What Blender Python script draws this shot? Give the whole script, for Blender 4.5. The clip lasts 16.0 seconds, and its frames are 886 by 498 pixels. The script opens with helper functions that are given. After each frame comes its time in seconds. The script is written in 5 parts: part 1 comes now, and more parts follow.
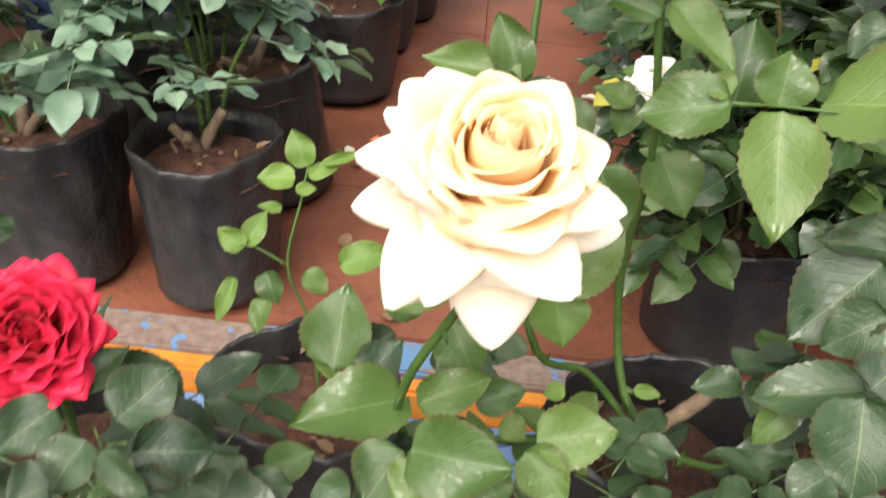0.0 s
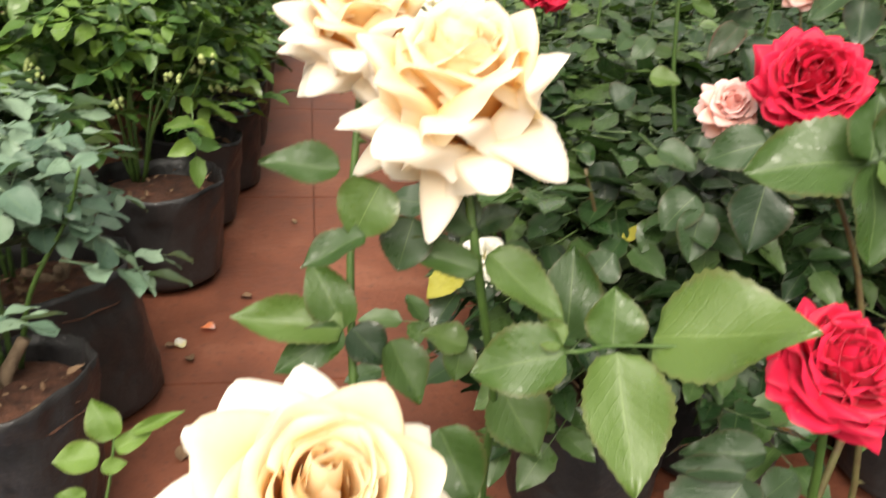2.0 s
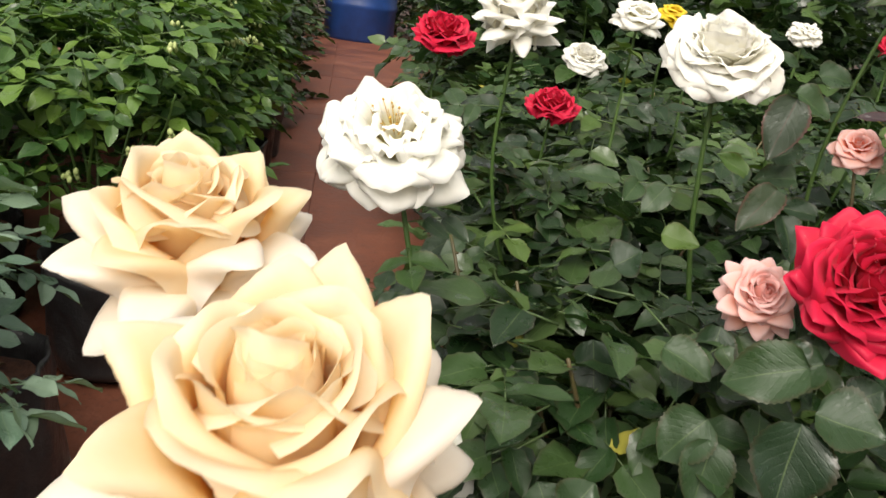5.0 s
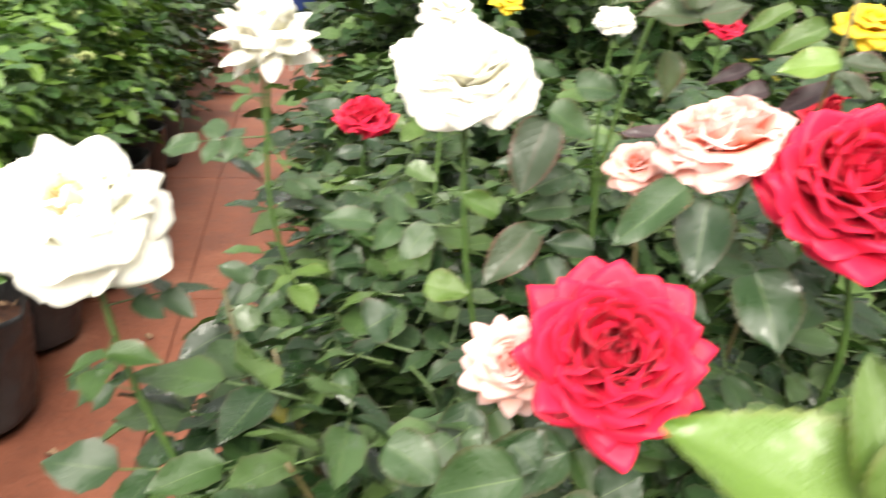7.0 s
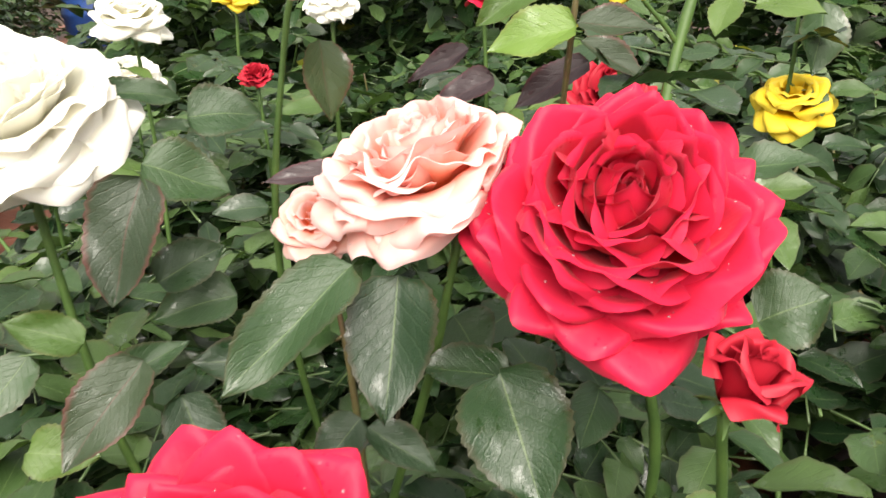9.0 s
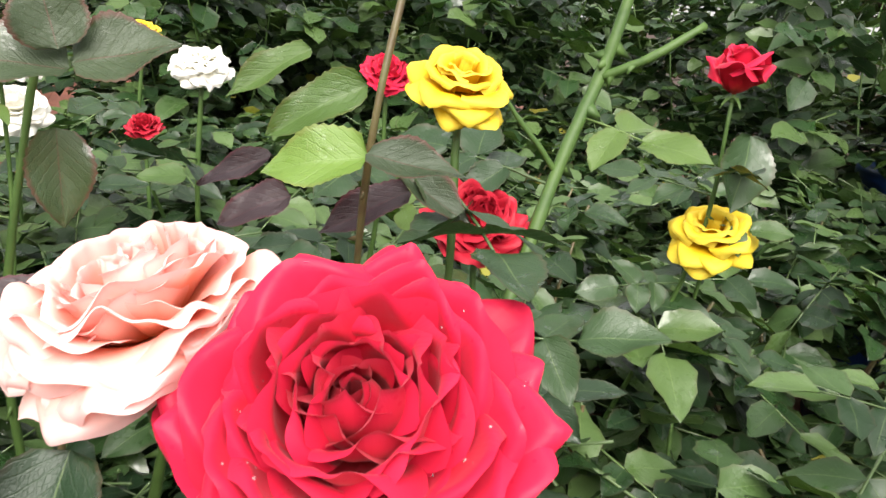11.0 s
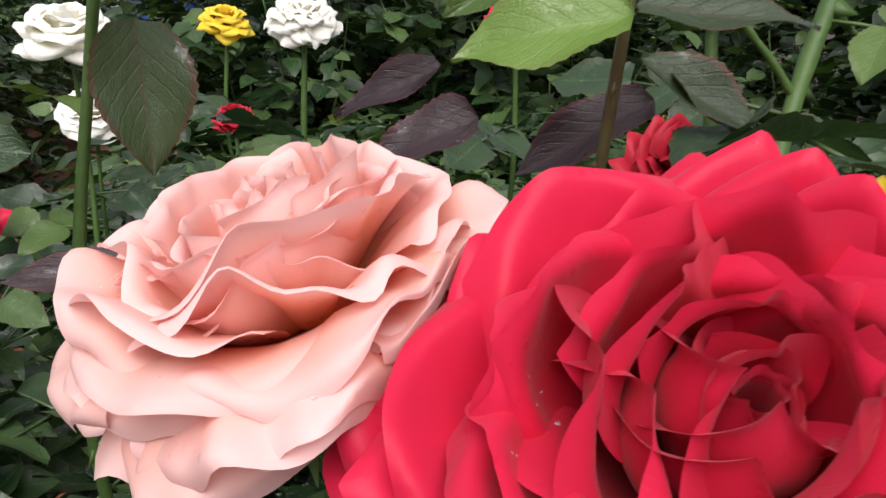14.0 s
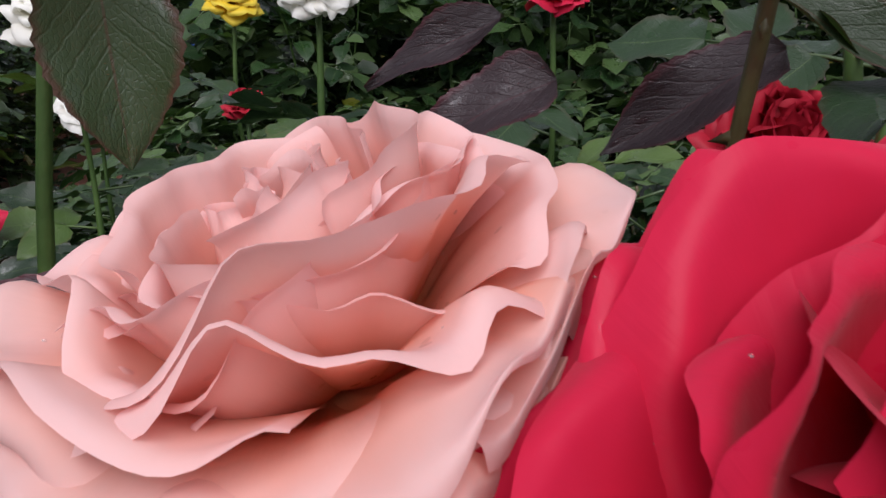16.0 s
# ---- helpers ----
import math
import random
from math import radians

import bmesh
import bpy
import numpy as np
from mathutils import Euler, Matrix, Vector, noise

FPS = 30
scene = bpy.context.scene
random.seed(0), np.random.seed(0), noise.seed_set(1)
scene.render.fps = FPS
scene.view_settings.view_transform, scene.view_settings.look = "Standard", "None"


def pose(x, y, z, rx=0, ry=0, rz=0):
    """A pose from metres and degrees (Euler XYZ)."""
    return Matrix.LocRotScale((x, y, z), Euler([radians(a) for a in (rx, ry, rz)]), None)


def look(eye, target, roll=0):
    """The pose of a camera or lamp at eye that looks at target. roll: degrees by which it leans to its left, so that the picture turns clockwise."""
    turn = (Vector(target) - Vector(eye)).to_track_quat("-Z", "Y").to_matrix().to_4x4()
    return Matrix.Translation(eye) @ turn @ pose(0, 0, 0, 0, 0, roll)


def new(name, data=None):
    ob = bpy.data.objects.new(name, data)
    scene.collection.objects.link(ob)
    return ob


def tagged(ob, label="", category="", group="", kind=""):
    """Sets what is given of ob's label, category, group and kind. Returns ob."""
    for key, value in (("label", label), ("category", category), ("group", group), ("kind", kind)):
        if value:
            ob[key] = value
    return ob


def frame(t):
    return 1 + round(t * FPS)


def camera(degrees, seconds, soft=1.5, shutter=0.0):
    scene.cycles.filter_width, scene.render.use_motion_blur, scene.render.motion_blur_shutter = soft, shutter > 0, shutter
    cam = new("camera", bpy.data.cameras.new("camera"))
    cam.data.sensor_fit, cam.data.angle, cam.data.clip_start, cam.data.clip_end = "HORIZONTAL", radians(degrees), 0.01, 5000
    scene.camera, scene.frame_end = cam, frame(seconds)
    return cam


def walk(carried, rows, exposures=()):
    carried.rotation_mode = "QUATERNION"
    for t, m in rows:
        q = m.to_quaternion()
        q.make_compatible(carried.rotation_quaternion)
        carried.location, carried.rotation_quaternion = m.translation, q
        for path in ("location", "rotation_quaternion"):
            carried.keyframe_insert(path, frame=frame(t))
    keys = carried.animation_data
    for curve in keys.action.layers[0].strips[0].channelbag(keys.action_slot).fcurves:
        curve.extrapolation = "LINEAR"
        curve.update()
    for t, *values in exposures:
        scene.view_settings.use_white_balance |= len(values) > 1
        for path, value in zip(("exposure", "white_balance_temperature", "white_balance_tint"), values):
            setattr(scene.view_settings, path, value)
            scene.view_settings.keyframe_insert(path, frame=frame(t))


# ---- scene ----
cam = camera(58.4, 16.0, shutter=0.5)
PATH = [
    (0, (0.0753, 0.0064, 0.7603), (0.0631, 0.8407, 0.2093), 6.00),
    (0.5, (0.0904, 0.0335, 0.7733), (0.0760, 0.8938, 0.2637), 3.69),
    (1, (0.0792, 0.0394, 0.7767), (0.0639, 0.9233, 0.3094), 3.06),
    (1.5, (0.0813, 0.0692, 0.7773), (0.1309, 0.9614, 0.3285), 2.34),
    (2, (0.0889, 0.0867, 0.8096), (0.2538, 0.9897, 0.4130), 3.56),
    (2.5, (0.0976, 0.1263, 0.8333), (0.2867, 1.0300, 0.4490), 3.46),
    (3, (0.1305, 0.1715, 0.8438), (0.3230, 1.0793, 0.4711), 2.94),
    (3.5, (0.1390, 0.2159, 0.8550), (0.3305, 1.1292, 0.4957), 2.70),
    (4, (0.1428, 0.2567, 0.8472), (0.3302, 1.1750, 0.4985), 5.06),
    (4.2, (0.1500, 0.2577, 0.8440), (0.3306, 1.1824, 0.5089), 7.27),
    (6.3, (0.2854, 0.3678, 0.8799), (0.3595, 1.3008, 0.5276), 4.73),
    (6.5, (0.3214, 0.3732, 0.8824), (0.3967, 1.3029, 0.5217), 3.61),
    (7, (0.3835, 0.3926, 0.9048), (0.5659, 1.3049, 0.5381), 3.44),
    (7.5, (0.4544, 0.4400, 0.9269), (0.7409, 1.3303, 0.5729), 0.66),
    (8, (0.5281, 0.4846, 0.9135), (0.8227, 1.3674, 0.5476), -1.20),
    (8.5, (0.5703, 0.5452, 0.8973), (0.8727, 1.4218, 0.5230), -3.14),
    (9, (0.5805, 0.5778, 0.8800), (0.8897, 1.4528, 0.5072), -2.94),
    (9.5, (0.6171, 0.5901, 0.8804), (0.9601, 1.4655, 0.5397), 0.51),
    (9.7, (0.6344, 0.5692, 0.9093), (0.9858, 1.4418, 0.5701), 4.20),
    (11.8, (0.6996, 0.6752, 0.8655), (1.0470, 1.5707, 0.5872), 5.10),
    (12, (0.7014, 0.6835, 0.8578), (1.0426, 1.5823, 0.5824), 4.72),
    (12.5, (0.6919, 0.7015, 0.8580), (1.0067, 1.6060, 0.5702), 2.25),
    (13, (0.6866, 0.7163, 0.8513), (0.9866, 1.6256, 0.5632), 0.67),
    (13.5, (0.6806, 0.7278, 0.8462), (0.9586, 1.6444, 0.5589), 0.39),
    (14, (0.6765, 0.7418, 0.8377), (0.9362, 1.6626, 0.5465), 0.22),
    (14.5, (0.6779, 0.7545, 0.8318), (0.9242, 1.6777, 0.5367), -0.27),
    (15, (0.6820, 0.7646, 0.8303), (0.9236, 1.6850, 0.5230), -1.04),
    (15.5, (0.6805, 0.7820, 0.8287), (0.9187, 1.7018, 0.5171), -1.84),
    (16, (0.6791, 0.7955, 0.8271), (0.9165, 1.7160, 0.5165), -1.90),
]
EXPOSURES = [(0, 1.72, 6700, 10), (0.5, 1.58, 6700, 10), (1.0, 0.88, 6800, 10), (1.5, 1.12, 6900, 10), (2.0, 1.55, 7100, 10), (2.5, 1.4, 7200, 10), (3.0, 0.94, 6900, 12), (3.5, 0.9, 6750, 12), (4.2, 0.4, 6700, 12), (6.3, 2.18, 6900, 9), (8.0, 1.96, 6800, 10), (9.0, 1.74, 6800, 10), (9.7, 1.8, 6700, 11), (12.0, 1.68, 6500, 12), (12.5, 1.52, 6500, 13), (13.5, 1.26, 6350, 14), (14.5, 0.46, 6150, 16), (15.0, 0.24, 6050, 17), (15.5, 0.24, 5950, 18), (16.0, 0.3, 5900, 18)]
walk(cam, [(t, look(eye, aim, roll)) for t, eye, aim, roll in PATH], EXPOSURES)
import functools

# ---- light ----
world = bpy.data.worlds.new("overcast_sky")
scene.world = world
world.use_nodes = True
wn = world.node_tree.nodes
sky = wn.new("ShaderNodeTexSky")
sky.sky_type = "NISHITA"
sky.sun_disc = False
sky.sun_elevation = radians(49)
sky.sun_rotation = radians(200)
sky.air_density, sky.dust_density = 1.0, 4.0
pale = wn.new("ShaderNodeMixRGB")
pale.inputs[0].default_value = 0.75
pale.inputs[2].default_value = (6.6, 6.5, 6.2, 1)
world.node_tree.links.new(sky.outputs[0], pale.inputs[1])
world.node_tree.links.new(pale.outputs[0], wn["Background"].inputs[0])
wn["Background"].inputs[1].default_value = 0.06
sun_data = bpy.data.lights.new("sun", "SUN")
sun_data.energy, sun_data.angle, sun_data.color = 2.7, radians(55), (1.0, 0.96, 0.90)
sun = new("sun", sun_data)
sun.matrix_world = look((-1.1, -3.0, 5.2), (0.3, 0.9, 0.3))


# ---- materials ----
class Mat:
    """A node material with a few short ways to wire it."""

    def __init__(self, name):
        self.m = bpy.data.materials.new(name)
        self.m.use_nodes = True
        self.t = self.m.node_tree
        self.b = self.t.nodes["Principled BSDF"]

    def node(self, kind, **inputs):
        n = self.t.nodes.new("ShaderNode" + kind)
        for key, value in inputs.items():
            n.inputs[key.replace("_", " ")].default_value = value
        return n

    def link(self, a, b):
        self.t.links.new(a, b)

    def noise(self, scale, detail=4.0, rough=0.6, space="Object"):
        n = self.node("TexNoise", Scale=scale, Detail=detail, Roughness=rough)
        self.link(self.node("TexCoord").outputs[space], n.inputs["Vector"])
        return n.outputs["Fac"]

    def ramp(self, fac, *stops):
        r = self.t.nodes.new("ShaderNodeValToRGB")
        while len(r.color_ramp.elements) < len(stops):
            r.color_ramp.elements.new(0.5)
        for e, (p, c) in zip(r.color_ramp.elements, stops):
            e.position, e.color = p, (*c, 1)
        self.link(fac, r.inputs[0])
        return r.outputs[0]

    def mix(self, fac, a, b, kind="MIX"):
        x = self.t.nodes.new("ShaderNodeMixRGB")
        x.blend_type = kind
        for socket, value in zip(x.inputs, (fac, a, b)):
            if isinstance(value, (int, float)):
                socket.default_value = value
            elif isinstance(value, tuple):
                socket.default_value = (*value, 1)
            else:
                self.link(value, socket)
        return x.outputs[0]

    def math(self, op, a, b=0.0, c=0.0):
        x = self.t.nodes.new("ShaderNodeMath")
        x.operation = op
        for socket, value in zip(x.inputs, (a, b, c)):
            if isinstance(value, (int, float)):
                socket.default_value = value
            else:
                self.link(value, socket)
        return x.outputs[0]

    def bump(self, height, strength=0.3, distance=0.002):
        n = self.node("Bump", Strength=strength, Distance=distance)
        self.link(height, n.inputs["Height"])
        self.link(n.outputs[0], self.b.inputs["Normal"])

    def color(self, c):
        self.link(c, self.b.inputs["Base Color"])

    def set(self, **values):
        for key, value in values.items():
            socket = self.b.inputs[key.replace("_", " ")]
            if isinstance(value, (int, float, tuple)):
                socket.default_value = value
            else:
                self.link(value, socket)
        return self

    def thin(self, c, share):
        """Lets part of the light through: a translucent layer mixed in."""
        tr = self.node("BsdfTranslucent")
        self.link(c, tr.inputs["Color"])
        mx = self.node("MixShader", Fac=share)
        self.link(self.b.outputs[0], mx.inputs[1])
        self.link(tr.outputs[0], mx.inputs[2])
        self.link(mx.outputs[0], self.t.nodes["Material Output"].inputs["Surface"])


def leaf_material(name, dark, mid, light, rim, gloss=0.3, island=False, yellow=None, ruddy=False):
    """Leaf: the map runs across (x, midrib at 0.5) and along (y); veins, drops, speckle and a reddish rim."""
    k = Mat(name)
    uv = k.node("TexCoord").outputs["UV"]
    sep = k.node("SeparateXYZ")
    k.link(uv, sep.inputs[0])
    across = k.math("ABSOLUTE", k.math("SUBTRACT", sep.outputs[0], 0.5))
    if island:
        rnd = k.node("NewGeometry").outputs["Random Per Island"]
    else:
        rnd = k.node("ObjectInfo").outputs["Random"]
    base = k.ramp(rnd, (0.0, dark), (0.5, mid), (1.0, light))
    speck = k.noise(160.0, 3.0, 0.7)
    blot = k.noise(28.0, 3.0)
    base = k.mix(k.math("MULTIPLY", blot, 0.55), base, k.mix(1.0, base, (0.45, 0.55, 0.5), "MULTIPLY"))
    base = k.mix(k.math("MULTIPLY", k.math("GREATER_THAN", speck, 0.68), 0.25), base, light)
    # side veins leave the midrib at a slant
    vein = k.math("SINE", k.math("MULTIPLY", k.math("SUBTRACT", sep.outputs[1], k.math("MULTIPLY", across, 0.75)), 50.0))
    vein = k.math("SMOOTH_MIN", k.math("MAXIMUM", k.math("SUBTRACT", vein, 0.8), 0.0), 0.2, 0.1)
    rib = k.math("LESS_THAN", across, 0.011)
    pale_vein = k.mix(0.5, base, rim) if ruddy else k.mix(0.3, base, (0.26, 0.36, 0.14))
    base = k.mix(k.math("MULTIPLY", vein, 0.25), base, pale_vein)
    base = k.mix(k.math("MULTIPLY", rib, 0.7), base, pale_vein)
    edge = k.math("MINIMUM", k.math("MAXIMUM", k.math("MULTIPLY", k.math("SUBTRACT", k.math("ADD", across, k.math("MULTIPLY", blot, 0.16)), 0.50), 14.0), 0.0), 1.0)
    base = k.mix(k.math("MULTIPLY", edge, 0.6 if ruddy else 0.3), base, rim)
    if yellow:
        base = k.mix(k.math("GREATER_THAN", k.math("FRACT", k.math("MULTIPLY", rnd, 37.0)), 0.997), base, yellow)
    k.color(base)
    net = k.node("TexVoronoi", Scale=520.0)
    net.feature = "DISTANCE_TO_EDGE"
    k.link(k.node("TexCoord").outputs["Object"], net.inputs["Vector"])
    mesh = k.math("SUBTRACT", 1.0, k.math("MINIMUM", k.math("MULTIPLY", net.outputs["Distance"], 6.0), 1.0))
    film = k.math("MINIMUM", k.math("MAXIMUM", k.math("MULTIPLY", k.math("SUBTRACT", k.noise(34.0, 4.0, 0.65), 0.55), 14.0), 0.0), 1.0)
    drops = k.node("TexVoronoi", Scale=150.0)
    k.link(k.node("TexCoord").outputs["Object"], drops.inputs["Vector"])
    wet = k.math("MULTIPLY", k.math("GREATER_THAN", k.noise(30.0, 2.0), 0.48), k.math("LESS_THAN", drops.outputs["Distance"], 0.33))
    height = k.math("ADD", k.math("MULTIPLY", wet, 1.6), k.math("SUBTRACT", k.math("MULTIPLY", blot, 1.0), k.math("ADD", k.math("MULTIPLY", k.math("ADD", vein, rib), 0.26), k.math("MULTIPLY", mesh, 0.03))))
    k.bump(height, 0.75, 0.0028)
    dry = k.math("SUBTRACT", gloss + 0.20, k.math("MULTIPLY", film, 0.32))
    k.set(Roughness=k.math("SUBTRACT", dry, k.math("MULTIPLY", wet, 0.14)), Specular_IOR_Level=0.5, Coat_Weight=k.math("MULTIPLY", film, 0.6), Coat_Roughness=0.09)
    k.thin(k.mix(1.0, base, (1.3, 1.5, 0.6), "MULTIPLY"), 0.16)
    return k.m


def petal_material(name, heart, body, tip, share=0.25, rough=0.5, wet=0.0, sheen=0.0, run_at=(0.28, 0.62, 0.95)):
    """Petal: colour runs from the claw (y=0) to the rim (y=1), with fine ribs along it."""
    k = Mat(name)
    sep = k.node("SeparateXYZ")
    k.link(k.node("TexCoord").outputs["UV"], sep.inputs[0])
    soft = k.noise(45.0, 3.0)
    run = k.math("ADD", sep.outputs[1], k.math("MULTIPLY", k.math("SUBTRACT", soft, 0.5), 0.35))
    c = k.ramp(run, (run_at[0], heart), (run_at[1], body), (run_at[2], tip))
    tone = k.ramp(k.node("ObjectInfo").outputs["Random"], (0.0, (0.9, 0.88, 0.86)), (1.0, (1.0, 1.0, 1.0)))
    c = k.mix(1.0, c, tone, "MULTIPLY")
    c = k.mix(k.math("MULTIPLY", k.math("GREATER_THAN", k.noise(300.0, 2.0), 0.72), 0.12), c, tip)
    k.color(c)
    stretch = k.node("Mapping")
    stretch.inputs["Scale"].default_value = (38.0, 2.2, 1.0)
    k.link(k.node("TexCoord").outputs["UV"], stretch.inputs["Vector"])
    ribs = k.node("TexNoise", Scale=1.0, Detail=3.0)
    k.link(stretch.outputs[0], ribs.inputs["Vector"])
    height = k.math("ADD", k.math("MULTIPLY", ribs.outputs["Fac"], 0.16 if wet else 0.35), soft)
    if wet:
        drops = k.node("TexVoronoi", Scale=260.0)
        k.link(k.node("TexCoord").outputs["Object"], drops.inputs["Vector"])
        bead = k.math("MULTIPLY", k.math("GREATER_THAN", k.noise(60.0, 2.0), 0.56), k.math("LESS_THAN", drops.outputs["Distance"], 0.22))
        height = k.math("ADD", height, k.math("MULTIPLY", bead, wet))
        k.set(Roughness=k.math("SUBTRACT", rough, k.math("MULTIPLY", bead, rough * 0.85)))
    else:
        k.set(Roughness=rough)
    k.bump(height, 0.25 + 0.3 * min(1.0, wet), 0.0015)
    k.set(Specular_IOR_Level=0.18, Sheen_Weight=sheen)
    k.thin(k.mix(0.4, c, c, "MULTIPLY"), share)
    return k.m


def plain(name, dark, light, scale=30.0, rough=0.6, bump=0.3, metal=0.0, distance=0.002):
    k = Mat(name)
    n = k.noise(scale, 5.0)
    k.color(k.ramp(n, (0.3, dark), (0.7, light)))
    k.bump(k.math("ADD", n, k.math("MULTIPLY", k.noise(scale * 9, 3.0), 0.4)), bump, distance)
    k.set(Roughness=rough, Metallic=metal)
    return k.m


LEAF = leaf_material("leaf_green", (0.028, 0.066, 0.013), (0.056, 0.108, 0.021), (0.098, 0.160, 0.034), (0.11, 0.06, 0.03), 0.26)
LEAF_DARK = leaf_material("leaf_dark_green", (0.013, 0.034, 0.013), (0.024, 0.054, 0.019), (0.040, 0.078, 0.028), (0.08, 0.035, 0.025), 0.24)
LEAF_BRONZE = leaf_material("leaf_bronze_green", (0.026, 0.043, 0.021), (0.042, 0.064, 0.028), (0.055, 0.088, 0.034), (0.12, 0.03, 0.03), 0.30, ruddy=True)
LEAF_PURPLE = leaf_material("leaf_purple", (0.03, 0.018, 0.022), (0.04, 0.024, 0.03), (0.05, 0.03, 0.035), (0.10, 0.02, 0.03), ruddy=True)
LEAF_LIME = leaf_material("leaf_young_lime", (0.085, 0.155, 0.025), (0.115, 0.20, 0.032), (0.16, 0.25, 0.045), (0.16, 0.12, 0.04))
LEAF_GREY = leaf_material("leaf_grey_green", (0.04, 0.075, 0.055), (0.07, 0.115, 0.085), (0.11, 0.16, 0.12), (0.06, 0.08, 0.05), 0.38)
MASS = leaf_material("foliage_rose", (0.007, 0.023, 0.007), (0.026, 0.062, 0.018), (0.088, 0.145, 0.043), (0.07, 0.04, 0.03), 0.22, island=True, yellow=(0.32, 0.30, 0.05))
MASS_GREY = leaf_material("foliage_grey_green", (0.06, 0.115, 0.078), (0.125, 0.20, 0.14), (0.22, 0.31, 0.215), (0.06, 0.08, 0.05), 0.30, island=True)
MASS_LIME = leaf_material("foliage_yellow_green", (0.020, 0.062, 0.013), (0.052, 0.122, 0.021), (0.15, 0.25, 0.038), (0.10, 0.14, 0.03), island=True)
STEM = plain("green_cane", (0.030, 0.072, 0.011), (0.062, 0.118, 0.021), 60.0, 0.6)
STEM_RED = plain("reddish_cane", (0.07, 0.04, 0.02), (0.10, 0.10, 0.035), 60.0, 0.45)
BARK = plain("brown_bark", (0.10, 0.065, 0.04), (0.24, 0.17, 0.11), 70.0, 0.85, 0.7)
drop_mat = Mat("water_drop")
# partly opaque white: the drops' bright glints are put into their colour
drop_mat.set(Base_Color=(1, 1, 1, 1), Roughness=0.03, IOR=1.2, Transmission_Weight=0.8)
DROP = drop_mat.m
# heart: the petal's own peach, plus the orange glow between petals as colour
PEACH = petal_material("peach_petal", (0.99, 0.60, 0.18), (0.99, 0.79, 0.45), (0.99, 0.90, 0.70), 0.50, run_at=(0.40, 0.72, 1.0))
CREAM = petal_material("cream_petal", (0.98, 0.75, 0.42), (0.98, 0.87, 0.69), (0.98, 0.93, 0.84), 0.46)
WHITE = petal_material("white_petal", (0.90, 0.86, 0.52), (0.92, 0.91, 0.81), (0.93, 0.93, 0.88), 0.32)
RED = petal_material("red_petal", (0.42, 0.002, 0.010), (0.57, 0.007, 0.030), (0.63, 0.017, 0.062), 0.24, 0.42, wet=1.4, sheen=0.07)
# heart is pushed to orange to paint in the warm light of the folds
PINK = petal_material("salmon_pink_petal", (0.96, 0.35, 0.16), (0.96, 0.51, 0.39), (0.96, 0.67, 0.65), 0.40, wet=0.5, run_at=(0.34, 0.66, 0.96))
DEEP_RED = petal_material("deep_red_petal", (0.20, 0.003, 0.008), (0.36, 0.008, 0.02), (0.45, 0.02, 0.04), 0.14, 0.45)
YELLOW = petal_material("yellow_petal", (0.78, 0.44, 0.005), (0.84, 0.57, 0.015), (0.85, 0.67, 0.07), 0.25)
SOIL = plain("red_soil", (0.035, 0.014, 0.009), (0.14, 0.055, 0.03), 45.0, 0.95, 1.0, distance=0.012)
k = Mat("black_polythene")
wr = k.noise(11.0, 6.0, 0.6)
grey_sheen = k.noise(6.0, 5.0, 0.65)
tall = k.node("Mapping")
tall.inputs["Scale"].default_value = (10.0, 10.0, 4.0)
k.link(k.node("TexCoord").outputs["Object"], tall.inputs["Vector"])
crease = k.node("TexNoise", Scale=1.0, Detail=4.0, Roughness=0.55)
k.link(tall.outputs[0], crease.inputs["Vector"])
# patchy grey in the base colour stands in for sky sheen on the plastic
k.color(k.mix(k.math("MULTIPLY", k.math("SUBTRACT", grey_sheen, 0.25), 0.8), (0.008, 0.008, 0.009), (0.088, 0.083, 0.082)))
k.bump(k.math("ADD", wr, k.math("ADD", k.math("MULTIPLY", crease.outputs["Fac"], 0.8), k.math("MULTIPLY", k.noise(60.0), 0.05))), 0.9, 0.012)
k.set(Roughness=k.math("ADD", 0.20, k.math("MULTIPLY", grey_sheen, 0.38)), Specular_IOR_Level=0.45)
POLY = k.m
k = Mat("red_oxide_cement")
big, fine = k.noise(3.2, 6.0, 0.65, "Object"), k.noise(55.0, 5.0)
c = k.ramp(big, (0.3, (0.10, 0.032, 0.018)), (0.55, (0.185, 0.060, 0.032)), (0.75, (0.28, 0.115, 0.070)))
c = k.mix(k.math("MULTIPLY", k.math("GREATER_THAN", fine, 0.6), 0.35), c, (0.06, 0.028, 0.02))
k.color(c)
k.bump(k.math("ADD", fine, k.math("MULTIPLY", big, 2.0)), 0.45, 0.006)
k.set(Roughness=k.math("ADD", 0.35, k.math("MULTIPLY", big, 0.45)))
CEMENT = k.m
k = Mat("worn_blue_paint")
worn, fine = k.noise(9.0, 6.0, 0.7), k.noise(60.0, 4.0)
k.color(k.mix(k.math("GREATER_THAN", worn, 0.56), k.ramp(fine, (0.3, (0.13, 0.085, 0.07)), (0.7, (0.24, 0.18, 0.15))), (0.10, 0.20, 0.36)))
k.bump(k.math("ADD", fine, k.math("MULTIPLY", k.math("GREATER_THAN", worn, 0.56), 0.8)), 0.4, 0.002)
k.set(Roughness=0.55)
WORN = k.m
ORANGE = plain("orange_paint", (0.42, 0.13, 0.015), (0.62, 0.24, 0.03), 12.0, 0.5, 0.3)
BLUE = plain("blue_paint", (0.05, 0.10, 0.24), (0.11, 0.20, 0.36), 14.0, 0.5, 0.3)
